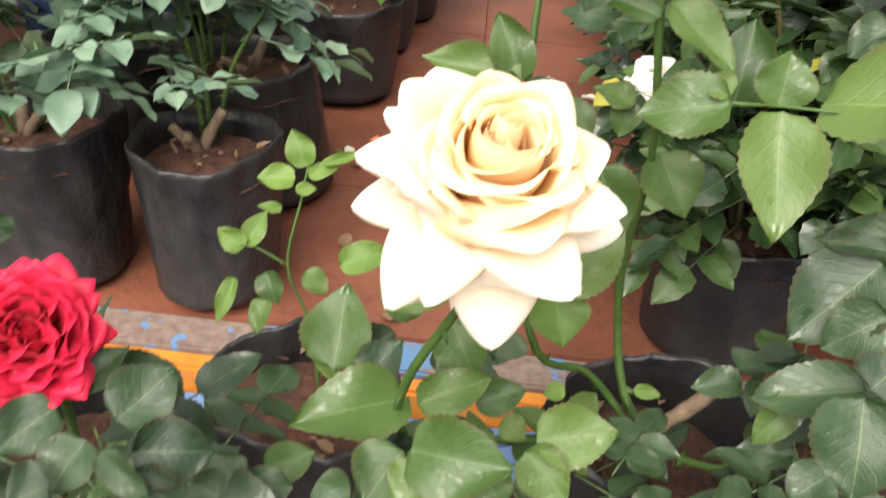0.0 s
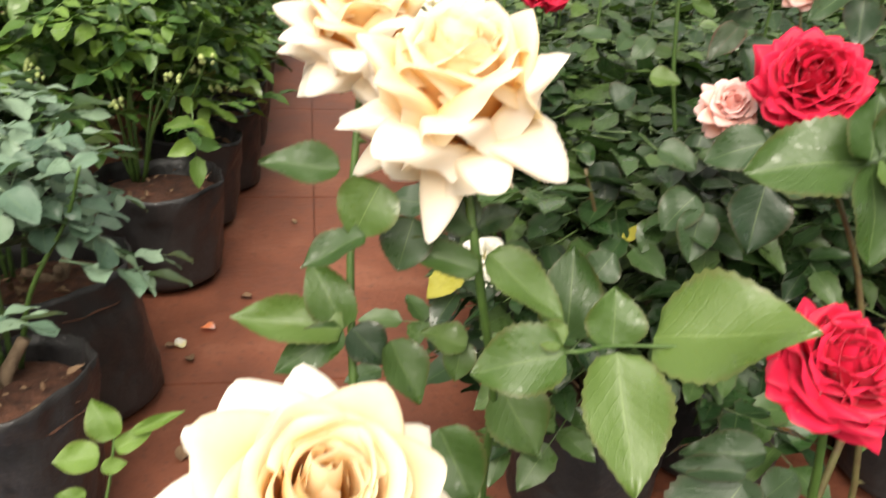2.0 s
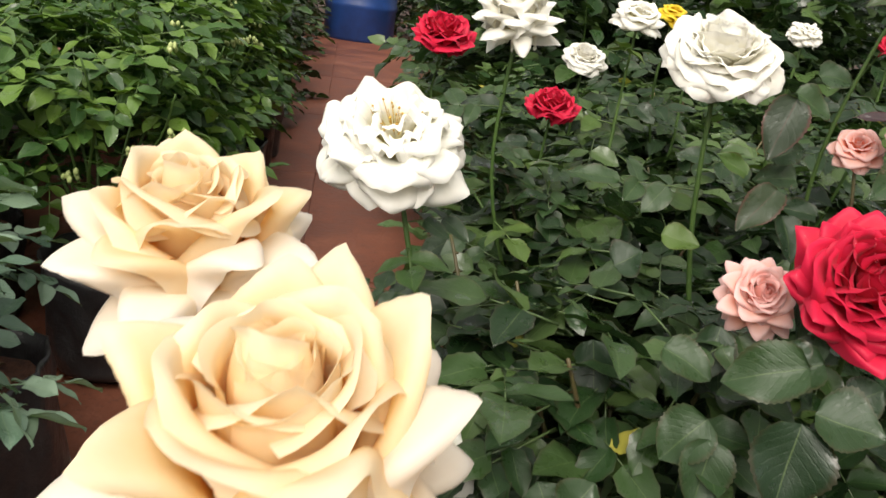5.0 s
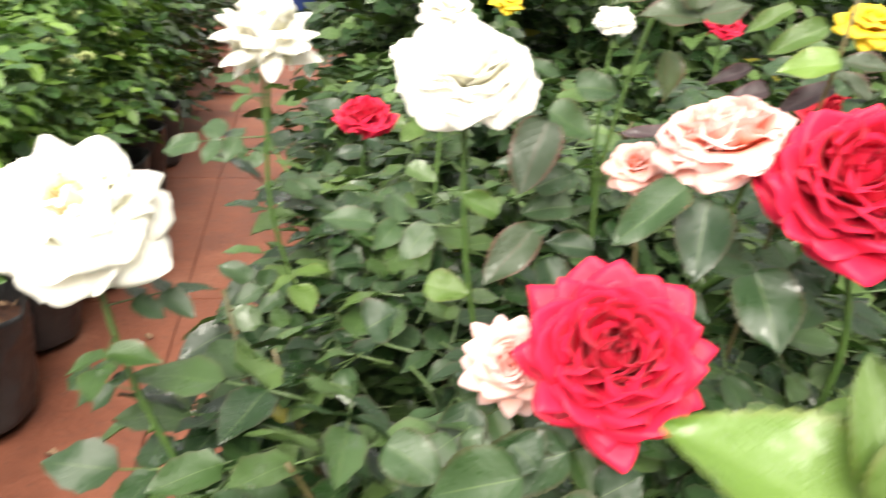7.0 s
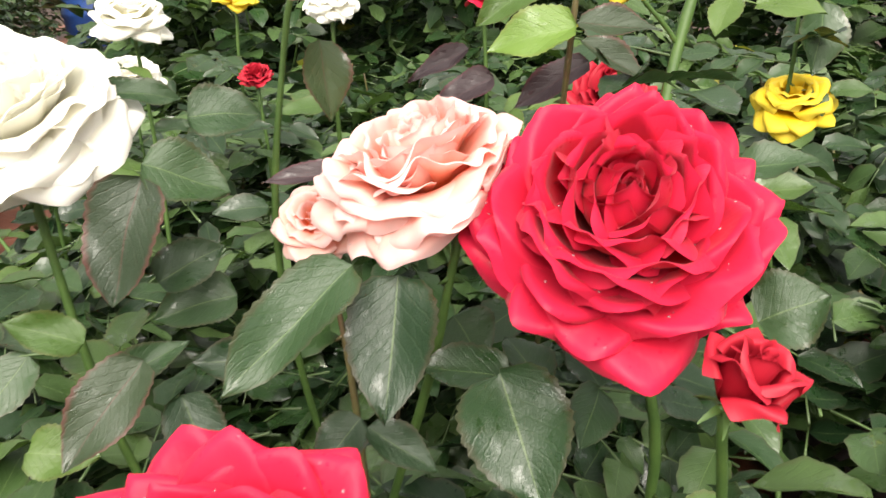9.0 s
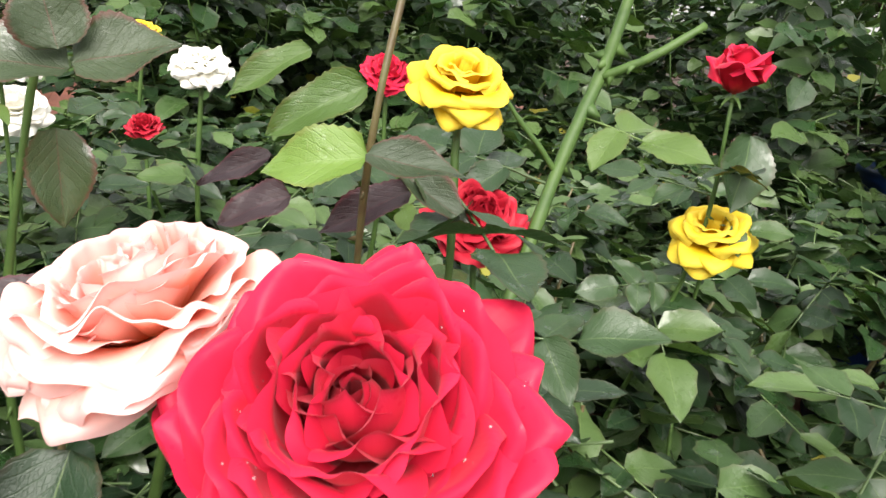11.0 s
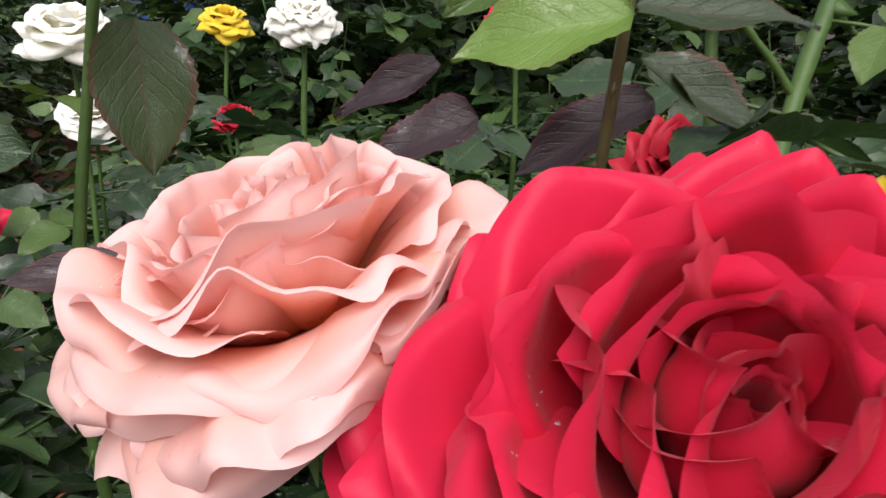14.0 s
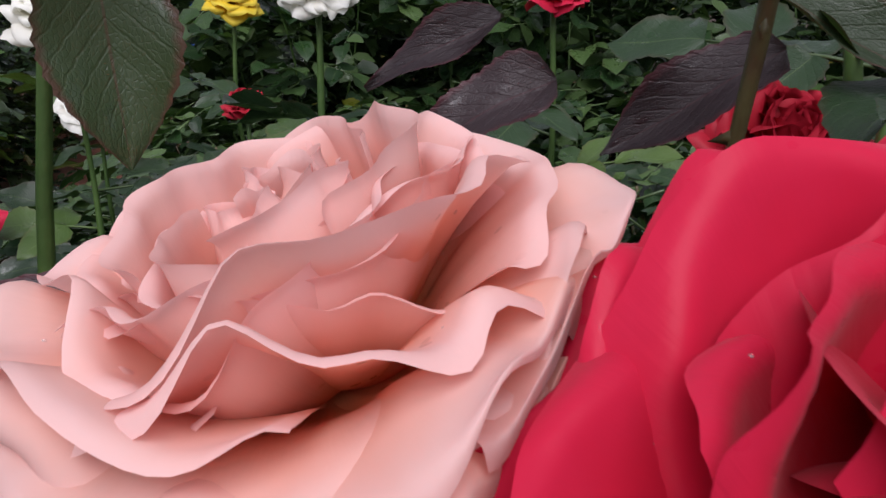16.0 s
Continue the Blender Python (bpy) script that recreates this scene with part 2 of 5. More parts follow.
DRUM = plain("blue_plastic", (0.008, 0.03, 0.12), (0.012, 0.05, 0.20), 6.0, 0.4, 0.15)
DIRT = plain("dark_earth", (0.018, 0.010, 0.007), (0.06, 0.03, 0.02), 9.0, 0.95, 0.8, distance=0.01)
LITTER = plain("dry_litter", (0.09, 0.045, 0.022), (0.26, 0.17, 0.10), 40.0, 0.85, 0.5)


# ---- builders ----
def part(name, bm, material, parent, label="", smooth=True):
    """Links a bmesh as one mesh object under a thing or under a part."""
    me = bpy.data.meshes.new(name)
    bm.to_mesh(me)
    bm.free()
    return mesh_part(name, me, material, parent, label, smooth)


def mesh_part(name, me, material, parent, label="", smooth=True):
    if material and not me.materials:
        me.materials.append(material)
    if smooth and me.polygons:
        me.polygons.foreach_set("use_smooth", [True] * len(me.polygons))
    ob = new(name, me)
    if parent:
        ob.parent = parent
    return tagged(ob, label)


def thing(name, label, category, group="", at=(0, 0, 0), kind=""):
    ob = new(name)
    ob.empty_display_size = 0.05
    ob.location = at
    return tagged(ob, label, category, group, kind)


def from_arrays(name, verts, faces, uvs=None):
    me = bpy.data.meshes.new(name)
    me.from_pydata([tuple(v) for v in verts], [], [tuple(f) for f in faces])
    if uvs is not None:
        layer = me.uv_layers.new(name="map")
        index = np.empty(len(me.loops), int)
        me.loops.foreach_get("vertex_index", index)
        layer.data.foreach_set("uv", np.asarray(uvs)[index].astype(np.float32).ravel())
    me.update()
    return me


def grid_faces(nu, nv, first=0):
    return [(first + j * nu + i, first + j * nu + i + 1, first + (j + 1) * nu + i + 1, first + (j + 1) * nu + i) for j in range(nv - 1) for i in range(nu - 1)]


def tube(points, radii, sides=7):
    """Vertices and faces of a tapering tube along the points, closed at its end."""
    pts = [Vector(p) for p in points]
    verts, faces = [], []
    for n, p in enumerate(pts):
        d = (pts[min(n + 1, len(pts) - 1)] - pts[max(n - 1, 0)]).normalized()
        a = d.orthogonal().normalized() if n == 0 else (a - d * a.dot(d)).normalized()
        b = d.cross(a)
        for s in range(sides):
            w = 2 * math.pi * s / sides
            verts.append(p + (a * math.cos(w) + b * math.sin(w)) * radii[n])
    for n in range(len(pts) - 1):
        for s in range(sides):
            t = (s + 1) % sides
            faces.append((n * sides + s, n * sides + t, (n + 1) * sides + t, (n + 1) * sides + s))
    faces.append(tuple(range(sides))[::-1])
    faces.append(tuple((len(pts) - 1) * sides + s for s in range(sides)))
    return verts, faces


def bend(points, steps=5):
    """A smooth line through the points."""
    pts = [Vector(p) for p in points]
    ext = [2 * pts[0] - pts[1]] + pts + [2 * pts[-1] - pts[-2]]
    out = []
    for n in range(1, len(ext) - 2):
        p0, p1, p2, p3 = ext[n - 1 : n + 3]
        for s in range(steps):
            t = s / steps
            out.append(0.5 * (2 * p1 + (p2 - p0) * t + (2 * p0 - 5 * p1 + 4 * p2 - p3) * t * t + (3 * p1 - p0 - 3 * p2 + p3) * t**3))
    return out + [pts[-1]]


def stem_part(name, points, r0, r1, material, parent, label="", thorns=0, seed=0, steps=5):
    """A cane with slight nodes and, where asked, thorns."""
    rng = random.Random(seed)
    line = bend(points, steps)
    n = len(line)
    radii = [(r0 + (r1 - r0) * i / (n - 1)) * (1 + 0.12 * rng.uniform(-1, 1)) for i in range(n)]
    verts, faces = tube(line, radii)
    for _ in range(thorns):
        i = rng.randrange(1, n - 1)
        d = (line[i + 1] - line[i]).normalized()
        side = Vector((rng.uniform(-1, 1), rng.uniform(-1, 1), rng.uniform(-1, 1)))
        side = (side - d * side.dot(d)).normalized()
        a, b = d * radii[i] * 1.1, d.cross(side) * radii[i] * 0.5
        f = len(verts)
        root = line[i] + side * radii[i] * 0.8
        verts += [root + a, root - a, root + b, root - b, root + side * radii[i] * 2.6 - d * radii[i] * 0.8]
        faces += [(f, f + 2, f + 4), (f + 2, f + 1, f + 4), (f + 1, f + 3, f + 4), (f + 3, f, f + 4)]
    return mesh_part(name, from_arrays(name, verts, faces), material, parent, label)


def leaflet(length, width, fold, droop, seed, nu=9, nv=17, jag=0.035, blunt=0.0):
    """One leaflet along +y from the origin, upper side +z: vertices, faces, map. Toothed rim, folded along the midrib."""
    rng = random.Random(seed)
    w1, w2, tw = rng.uniform(0, 6), rng.uniform(0, 6), rng.uniform(-0.25, 0.25)
    verts, uvs = [], []
    for j in range(nv):
        v = j / (nv - 1)
        half = width / 2 * (math.sin(math.pi * min(1, v**0.74)) ** (0.50 + 0.38 * v - 0.7 * blunt) if 0 < v < 1 else 0.02)
        half *= 1 + (jag if j % 2 else -jag)
        for i in range(nu):
            u = 2 * i / (nu - 1) - 1
            x = half * u
            y = length * v
            z = fold * abs(u) ** 1.4 * half - droop * length * v * v
            z += 0.05 * width * math.sin(3.0 * v * math.pi + w1) * u * abs(u) + 0.025 * width * math.sin(7 * v + w2 + 2 * u)
            z += tw * x * v
            z += 0.014 * width * abs(math.sin(math.pi * (v - 0.35 * abs(u)) * 7)) * (1 - abs(u)) * min(1, 3 * abs(u))
            verts.append((x, y, z))
            uvs.append((0.5 + u / 2, v))
    return np.array(verts), grid_faces(nu, nv), np.array(uvs)


def compound(seed, count=5, size=0.05, low=False, broad=0.66, droop=0.12, blunt=0.0):
    """A rose leaf along +y: a rachis with a leaflet at its end and pairs along it. Vertices, faces, map."""
    rng = random.Random(seed)
    pairs = (count - 1) // 2
    reach = size * (0.35 + 0.62 * pairs)
    V, Fc, U = [], [], []
    total = 0

    def add(verts, faces, uvs):
        nonlocal total
        V.append(verts), U.append(uvs)
        Fc.extend([tuple(a + total for a in f) for f in faces])
        total += len(verts)

    spots = [(reach, 0.0, 1.0)]
    for p in range(pairs):
        y = reach - size * (0.35 + 0.55 * p) - rng.uniform(0, 0.006)
        for side in (-1, 1):
            spots.append((y, side * rng.uniform(55, 80), rng.uniform(0.75, 0.95) * (1 - 0.08 * p)))
    for y, turn, s in spots:
        args = dict(nu=low[0], nv=low[1], jag=low[2] if len(low) > 2 else 0.05) if low else {}
        v, f, u = leaflet(size * s, size * s * broad * rng.uniform(0.9, 1.1), rng.uniform(0.05, 0.4), rng.uniform(0.4, 1.4) * droop, rng.random(), blunt=blunt, **args)
        m = Matrix.Translation((0, y, -droop * y * y / max(reach, 1e-6) * 0.6)) @ Euler((rng.uniform(-0.3, 0.15), rng.uniform(-0.35, 0.35), radians(turn))).to_matrix().to_4x4()
        v = v @ np.array(m.to_3x3()).T + np.array(m.translation)
        add(v, f, u)
    line = [Vector((0, reach * t, -droop * reach * t * t * 0.6)) for t in (0, 0.35, 0.7, 1.0)]
    tv, tf = tube(line, [0.0011, 0.0009, 0.0008, 0.0006], 4)
    add(np.array([tuple(p) for p in tv]), tf, np.full((len(tv), 2), 0.5))
    return np.concatenate(V), Fc, np.concatenate(U)


def leaf_mesh(name, seed, material, **kw):
    v, f, u = compound(seed, **kw)
    me = from_arrays(name, v, f, u)
    me.materials.append(material)
    me.polygons.foreach_set("use_smooth", [True] * len(me.polygons))
    return me


def aim_matrix(at, along, up, scale=1.0):
    """A pose whose y runs along 'along' and whose z lies towards 'up'."""
    y = Vector(along).normalized()
    x = y.cross(Vector(up))
    x = x.normalized() if x.length > 1e-5 else y.orthogonal().normalized()
    z = x.cross(y)
    m = Matrix((x, y, z)).transposed().to_4x4()
    return Matrix.Translation(at) @ m @ Matrix.Diagonal((scale, scale, scale, 1))


def leaf_at(parent, me, at, along, up, scale=1.0, name="leaf"):
    ob = new(name, me)
    ob.parent = parent
    ob.matrix_basis = Matrix.Translation(-parent.location) @ aim_matrix(at, along, up, scale)
    return ob


# ---- rose blooms ----
def ease(q):
    q = np.clip(q, 0.0, 1.0)
    return q * q * (3 - 2 * q)


def petal_grid(length, spread, base, up, end, turn, rim, wrap, point, ruffle, notch, base_r, seed, nu, nv):
    """Points of a petal standing on the bloom's axis (z): it leaves the claw at the lean base, rises at the lean up and, past turn, falls back to the lean end; its upper margins are wrapped backwards round two fold lines that meet in the tip."""
    rng = random.Random(seed)
    f1, f2, f3, f4 = rng.uniform(0, 6), rng.uniform(0, 6), rng.uniform(-1, 1), rng.uniform(0, 6)
    s = np.linspace(0, 1.15, 70)
    th = base + (up - base) * ease(s / 0.48)
    th = th + (end - th) * ease((s - turn) / 0.42)
    step = (s[1] - s[0]) * length
    rs = base_r + np.concatenate([[0], np.cumsum(np.sin(th[:-1]) * step)])
    zs = np.concatenate([[0], np.cumsum(np.cos(th[:-1]) * step)])
    rs = np.maximum(rs, 0.0012)
    wide = float(np.clip(spread * np.interp(0.75, s, rs) / length, 0.3, 0.85))
    u = np.linspace(-1, 1, nu)[:, None] * np.ones((1, nv))
    v = np.ones((nu, 1)) * (np.linspace(0, 1, nv) ** 0.85)[None, :]
    y = v * (1 - (0.10 + 0.26 * max(0.0, point - 0.2)) * np.abs(u) ** 2.2 - notch * np.exp(-(((u - 0.4 * f3) / 0.15) ** 2)) + 0.012 * np.sin(7 * u + f1) + 0.11 * min(1.0, 1.4 * point ** 1.5) * np.exp(-((u / 0.15) ** 2)) * v**4)
    x = u * (0.66 + 0.34 * np.sin(np.pi / 2 * np.minimum(1, v * 1.7)))
    h = np.zeros_like(u)
    if wrap > 0:
        ax = np.sqrt(x * x + 0.002) - 0.045
        slope = 1.05 * point * (1 + 0.3 * f3 * np.sign(x))
        n = np.hypot(slope, wide)
        d = np.maximum(0.0, (ax * wide * slope + (y - 1 + rim) * wide) / n)
        rho = 0.038 + 0.03 * (1 - min(1.0, point))
        a = np.minimum(d / rho, wrap)
        left = d - rho * a
        gone = d - rho * np.sin(a) - left * np.cos(a)
        y = y - gone * wide / n
        x = np.sign(x) * np.maximum(0.0, np.abs(x) - gone * slope / n / wide)
        h += length * (rho * (1 - np.cos(a)) + left * np.sin(a))
    h += length * (0.07 * u * u * v * min(1.0, max(0.0, end)) + 0.018 * np.sin(4.5 * v + f2) * np.sin(2.6 * u + f1) + 0.16 * ruffle * v * np.abs(np.sin(5.5 * u + f4)) ** 0.7 + 0.05 * ruffle * np.sin(17 * u + f2 + 3 * v) * v)
    h += ruffle * length * v**2 * (0.55 * np.sin(3.6 * u + f1) + 0.40 * np.sin(7.5 * u + f2) + 0.22 * np.sin(14 * u + f4) * v**3)
    r, z, t = np.interp(y, s, rs), np.interp(y, s, zs), np.interp(y, s, th)
    rr = np.maximum(0.0007, r + h * np.cos(t))
    zz = z - h * np.sin(t)
    phi = x * spread + 0.10 * f3 * v
    pts = np.stack([rr * np.cos(phi), rr * np.sin(phi), zz], -1).reshape(-1, 3)
    return pts, np.stack([0.5 + u / 2, v], -1).reshape(-1, 2)


@functools.lru_cache(maxsize=None)
def petal_faces(nu, nv):
    return [(i * nv + j, (i + 1) * nv + j, (i + 1) * nv + j + 1, i * nv + j + 1) for i in range(nu - 1) for j in range(nv - 1)]


def bloom(parent, at, axis, radius, material, rings, seed, label="", spin=0.0, loose=0.06, outer=None, fine=1.0, drops=0, press=None):
    """A rose head: hip and sepals in one mesh, its petals under it. rings: (count, length, half spread, claw, up and rim lean in degrees, turn, rim roll, wrap, pointed, ruffle, notch), radius = 1. press: where its petals give way to a neighbour, a place with the neighbour's radius or with the direction towards it."""
    rng = random.Random(seed)
    bm = bmesh.new()
    bmesh.ops.create_uvsphere(bm, u_segments=12, v_segments=8, radius=0.11 * radius)
    for v in bm.verts:
        v.co.z = v.co.z * 1.25 - 0.17 * radius
    for n in range(5):
        a = 2 * math.pi * n / 5 + rng.uniform(-0.2, 0.2)
        cols = []
        for s in range(6):
            t = s / 5
            r = radius * (0.10 + 0.42 * t)
            z = radius * (-0.08 - 0.28 * t * t)
            w = radius * 0.075 * (1 - t) ** 0.7 + 0.0003
            c = Vector((math.cos(a) * r, math.sin(a) * r, z))
            side = Vector((-math.sin(a), math.cos(a), 0)) * w
            cols.append((bm.verts.new(c - side), bm.verts.new(c + Vector((0, 0, -0.012 * radius))), bm.verts.new(c + side)))
        for p, q in zip(cols, cols[1:]):
            bm.faces.new((p[0], p[1], q[1], q[0]))
            bm.faces.new((p[1], p[2], q[2], q[1]))
    head = part("rose_bloom", bm, STEM, parent, label)
    z = Vector(axis).normalized()
    x = z.orthogonal().normalized()
    m = Matrix((x, z.cross(x), z)).transposed().to_4x4()
    head.matrix_basis = Matrix.Translation(Vector(at) - parent.location) @ m @ Matrix.Rotation(spin, 4, "Z")
    flat = [r for r in rings for _ in range(r[0])]
    nth = [n for r in rings for n in range(r[0])]
    first = rng.uniform(0, 6.28)
    nu, nv = int(21 * fine), int(19 * fine)
    beads = []
    for k2, ring in enumerate(flat):
        count = ring[0]
        later = flat[min(k2 + count - nth[k2], len(flat) - 1)]
        f = 0.9 * nth[k2] / count
        length, spread, claw, up, end, turn, rim, wrap, point, ruffle, notch = (p + (q - p) * f for p, q in zip(ring[1:], later[1:]))
        j = lambda s: rng.uniform(1 - s, 1 + s)  # noqa: E731
        lean = rng.uniform(-6, 6)
        pts, uvs = petal_grid(length * radius * j(0.07), spread * j(0.12), radians(claw), radians(up + 0.6 * lean), radians(end * j(0.12) + lean), turn * j(0.12), rim * j(0.4), wrap * j(0.3), point * j(0.3), ruffle * j(0.4), notch * rng.random(), 0.035 * radius, rng.random(), nu, nv)
        wild = loose * (2.2 if end < 50 and loose > 0.1 else 1.0)
        stand = Matrix.Rotation(first + k2 * 2.39996 + rng.uniform(-0.18, 0.18), 4, "Z") @ Matrix.Rotation(rng.uniform(-1, 1) * wild, 4, "X") @ Matrix.Rotation(rng.uniform(-1, 1) * wild, 4, "Y")
        if press:
            full = np.array(Matrix.Translation(parent.location) @ head.matrix_basis @ stand)
            here = pts @ full[:3, :3].T + full[:3, 3]
            if isinstance(press[1], float):
                off = here - np.array(press[0])
                far = np.linalg.norm(off, axis=1, keepdims=True)
                here = np.array(press[0]) + off * np.where(far < press[1], (0.75 * press[1] + 0.25 * far) / np.maximum(far, 1e-4), 1.0)
            else:
                way = np.array(Vector(press[1]).normalized())
                past = np.maximum(0.0, (here - np.array(press[0])) @ way)
                here = here - (past - 0.003 * (1 - np.exp(-past / 0.003)))[:, None] * way
            back = np.linalg.inv(full)
            pts = here @ back[:3, :3].T + back[:3, 3]
        p = mesh_part("petal", from_arrays("petal", pts.tolist(), petal_faces(nu, nv), uvs.tolist()), outer if outer and end > 75 else material, head)
        p.matrix_basis = stand
        if drops and k2 > 0.35 * len(flat):
            for _ in range(max(1, drops // len(flat))):
                i, q = rng.randrange(3, nu - 3), rng.randrange(int(0.62 * nv), int(0.9 * nv))
                o = Vector(pts[i * nv + q])
                n = (Vector(pts[(i + 1) * nv + q]) - o).cross(Vector(pts[i * nv + q + 1]) - o).normalized()
                n = p.matrix_basis.to_3x3() @ n
                beads.append((p.matrix_basis @ o, n if n.z > 0 else -n, 0.0002 + 0.00045 * rng.random() ** 2.5))
    if beads:
        ico = bmesh.new()
        bmesh.ops.create_icosphere(ico, subdivisions=2, radius=1.0)
        ball, tris = [v.co.copy() for v in ico.verts], [tuple(v.index for v in f.verts) for f in ico.faces]
        ico.free()
        vs, fs = [], []
        for o, n, r in beads:
            turn_to = Vector((0, 0, 1)).rotation_difference(n)
            k = len(vs)
            vs.extend(tuple(o + turn_to @ Vector((b.x * r, b.y * r * 1.2, b.z * r * 0.6))) for b in ball)
            fs.extend(tuple(k + i for i in t) for t in tris)
        tagged(mesh_part("water_drop", from_arrays("water_drop", vs, fs), DROP, head), kind="stuff")
    return head


# rings from the heart outwards: count, length, half spread, claw, up and rim lean, turn, rim roll, wrap, pointed, ruffle, notch
HYBRID = [
    (3, 1.00, 2.8, 22, -2, -24, 0.6, 0.02, 0.5, 0.0, 0.01, 0.0),
    (3, 1.03, 2.3, 29, 2, -24, 0.58, 0.03, 0.8, 0.1, 0.02, 0.0),
    (4, 1.05, 2.0, 36, 5, -20, 0.56, 0.04, 1.2, 0.15, 0.02, 0.0),
    (4, 1.07, 1.85, 42, 8, -14, 0.56, 0.05, 1.6, 0.25, 0.02, 0.0),
    (4, 1.08, 1.7, 48, 10, 0, 0.60, 0.05, 2.2, 0.35, 0.02, 0.0),
    (5, 1.10, 1.5, 56, 13, 28, 0.60, 0.03, 2.5, 0.50, 0.02, 0.0),
    (5, 1.11, 1.3, 66, 19, 66, 0.54, 0.00, 2.5, 0.70, 0.025, 0.0),
    (5, 1.10, 1.1, 76, 32, 90, 0.44, -0.02, 2.4, 0.90, 0.03, 0.0),
    (4, 1.07, 0.98, 85, 46, 104, 0.38, -0.03, 2.3, 1.0, 0.03, 0.0),
    (4, 1.02, 0.92, 93, 62, 120, 0.32, -0.03, 2.0, 1.0, 0.03, 0.0),
    (2, 0.96, 0.85, 100, 80, 140, 0.25, -0.03, 1.7, 1.0, 0.03, 0.0),
]


def stamen_tuft(head, reach, seed):
    """Withered stamens in the open heart of a bloom."""
    rng = random.Random(seed)
    bm = bmesh.new()
    for _ in range(34):
        a, q = rng.uniform(0, 6.28), rng.uniform(0.05, 0.45) * reach
        foot = Vector((0.4 * q * math.cos(a), 0.4 * q * math.sin(a), 0.25 * reach))
        tip = Vector((q * math.cos(a), q * math.sin(a), reach * rng.uniform(0.45, 0.62)))
        m = Matrix.Translation((foot + tip) / 2) @ (tip - foot).to_track_quat("Z", "Y").to_matrix().to_4x4()
        bmesh.ops.create_cone(bm, segments=5, radius1=0.0004, radius2=0.0003, depth=(tip - foot).length, matrix=m, cap_ends=True)
        bmesh.ops.create_icosphere(bm, subdivisions=1, radius=rng.uniform(0.0008, 0.0014), matrix=Matrix.Translation(tip))
    return part("stamen_tuft", bm, ANTHER, head, "withered golden brown stamens")


ANTHER = plain("withered_anther", (0.30, 0.15, 0.02), (0.62, 0.42, 0.08), 300.0, 0.7)

FULL = [
    (2, 0.56, 3.0, 8, -2, -14, 0.60, 0.02, 0.6, 0.2, 0.02, 0.00),
    (3, 0.60, 2.7, 26, 4, -28, 0.45, 0.02, 0.9, 0.5, 0.02, 0.00),
    (3, 0.64, 1.70, 33, 11, -29, 0.45, 0.02, 1.2, 0.50, 0.030, 0.00),
    (4, 0.68, 1.35, 41, 19, -26, 0.45, 0.02, 1.4, 0.50, 0.026, 0.00),
    (5, 0.70, 1.15, 49, 27, -18, 0.45, 0.02, 1.5, 0.50, 0.028, 0.00),
    (6, 0.71, 1.00, 57, 35, -7, 0.45, 0.02, 1.6, 0.50, 0.030, 0.00),
    (6, 0.73, 0.95, 65, 43, 5, 0.45, 0.02, 1.6, 0.50, 0.030, 0.00),
    (7, 0.75, 0.90, 73, 51, 19, 0.45, 0.02, 1.6, 0.50, 0.030, 0.00),
    (7, 0.77, 0.86, 81, 59, 35, 0.45, 0.02, 1.6, 0.45, 0.030, 0.00),
    (7, 0.82, 0.82, 88, 66, 52, 0.45, 0.02, 1.6, 0.62, 0.035, 0.00),
    (7, 0.88, 0.80, 95, 73, 69, 0.45, 0.01, 1.5, 0.62, 0.035, 0.00),
    (6, 0.94, 0.78, 102, 80, 86, 0.45, 0.00, 1.4, 0.68, 0.035, 0.00),
]
RAGGED = [
    (4, 0.50, 1.0, 45, 0, 35, 0.5, 0.08, 1.4, 0.1, 0.15, 0.15),
    (6, 0.60, 0.9, 58, 8, 50, 0.5, 0.10, 1.7, 0.12, 0.15, 0.15),
    (8, 0.70, 0.82, 66, 18, 68, 0.5, 0.10, 2.0, 0.15, 0.15, 0.13),
    (8, 0.82, 0.76, 72, 32, 84, 0.48, 0.09, 2.2, 0.2, 0.15, 0.12),
    (8, 0.92, 0.72, 80, 48, 98, 0.44, 0.08, 2.2, 0.25, 0.14, 0.12),
    (9, 0.98, 0.68, 90, 66, 114, 0.38, 0.07, 2.0, 0.3, 0.13, 0.10),
    (8, 0.98, 0.62, 102, 90, 134, 0.3, 0.06, 1.9, 0.3, 0.12, 0.10),
]
OPEN = [
    (3, 0.60, 1.7, 40, -4, 6, 0.7, 0.04, 1.2, 0.0, 0.04, 0.0),
    (4, 0.70, 1.3, 58, 4, 34, 0.55, 0.08, 2.0, 0.1, 0.07, 0.06),
    (5, 0.80, 1.1, 68, 18, 60, 0.5, 0.10, 2.2, 0.2, 0.08, 0.08),
    (5, 0.92, 1.0, 76, 34, 82, 0.46, 0.10, 2.4, 0.25, 0.08, 0.08),
    (6, 1.00, 0.88, 86, 56, 102, 0.4, 0.08, 2.4, 0.3, 0.07, 0.08),
    (5, 1.00, 0.78, 98, 84, 124, 0.34, 0.06, 2.2, 0.35, 0.06, 0.08),
]
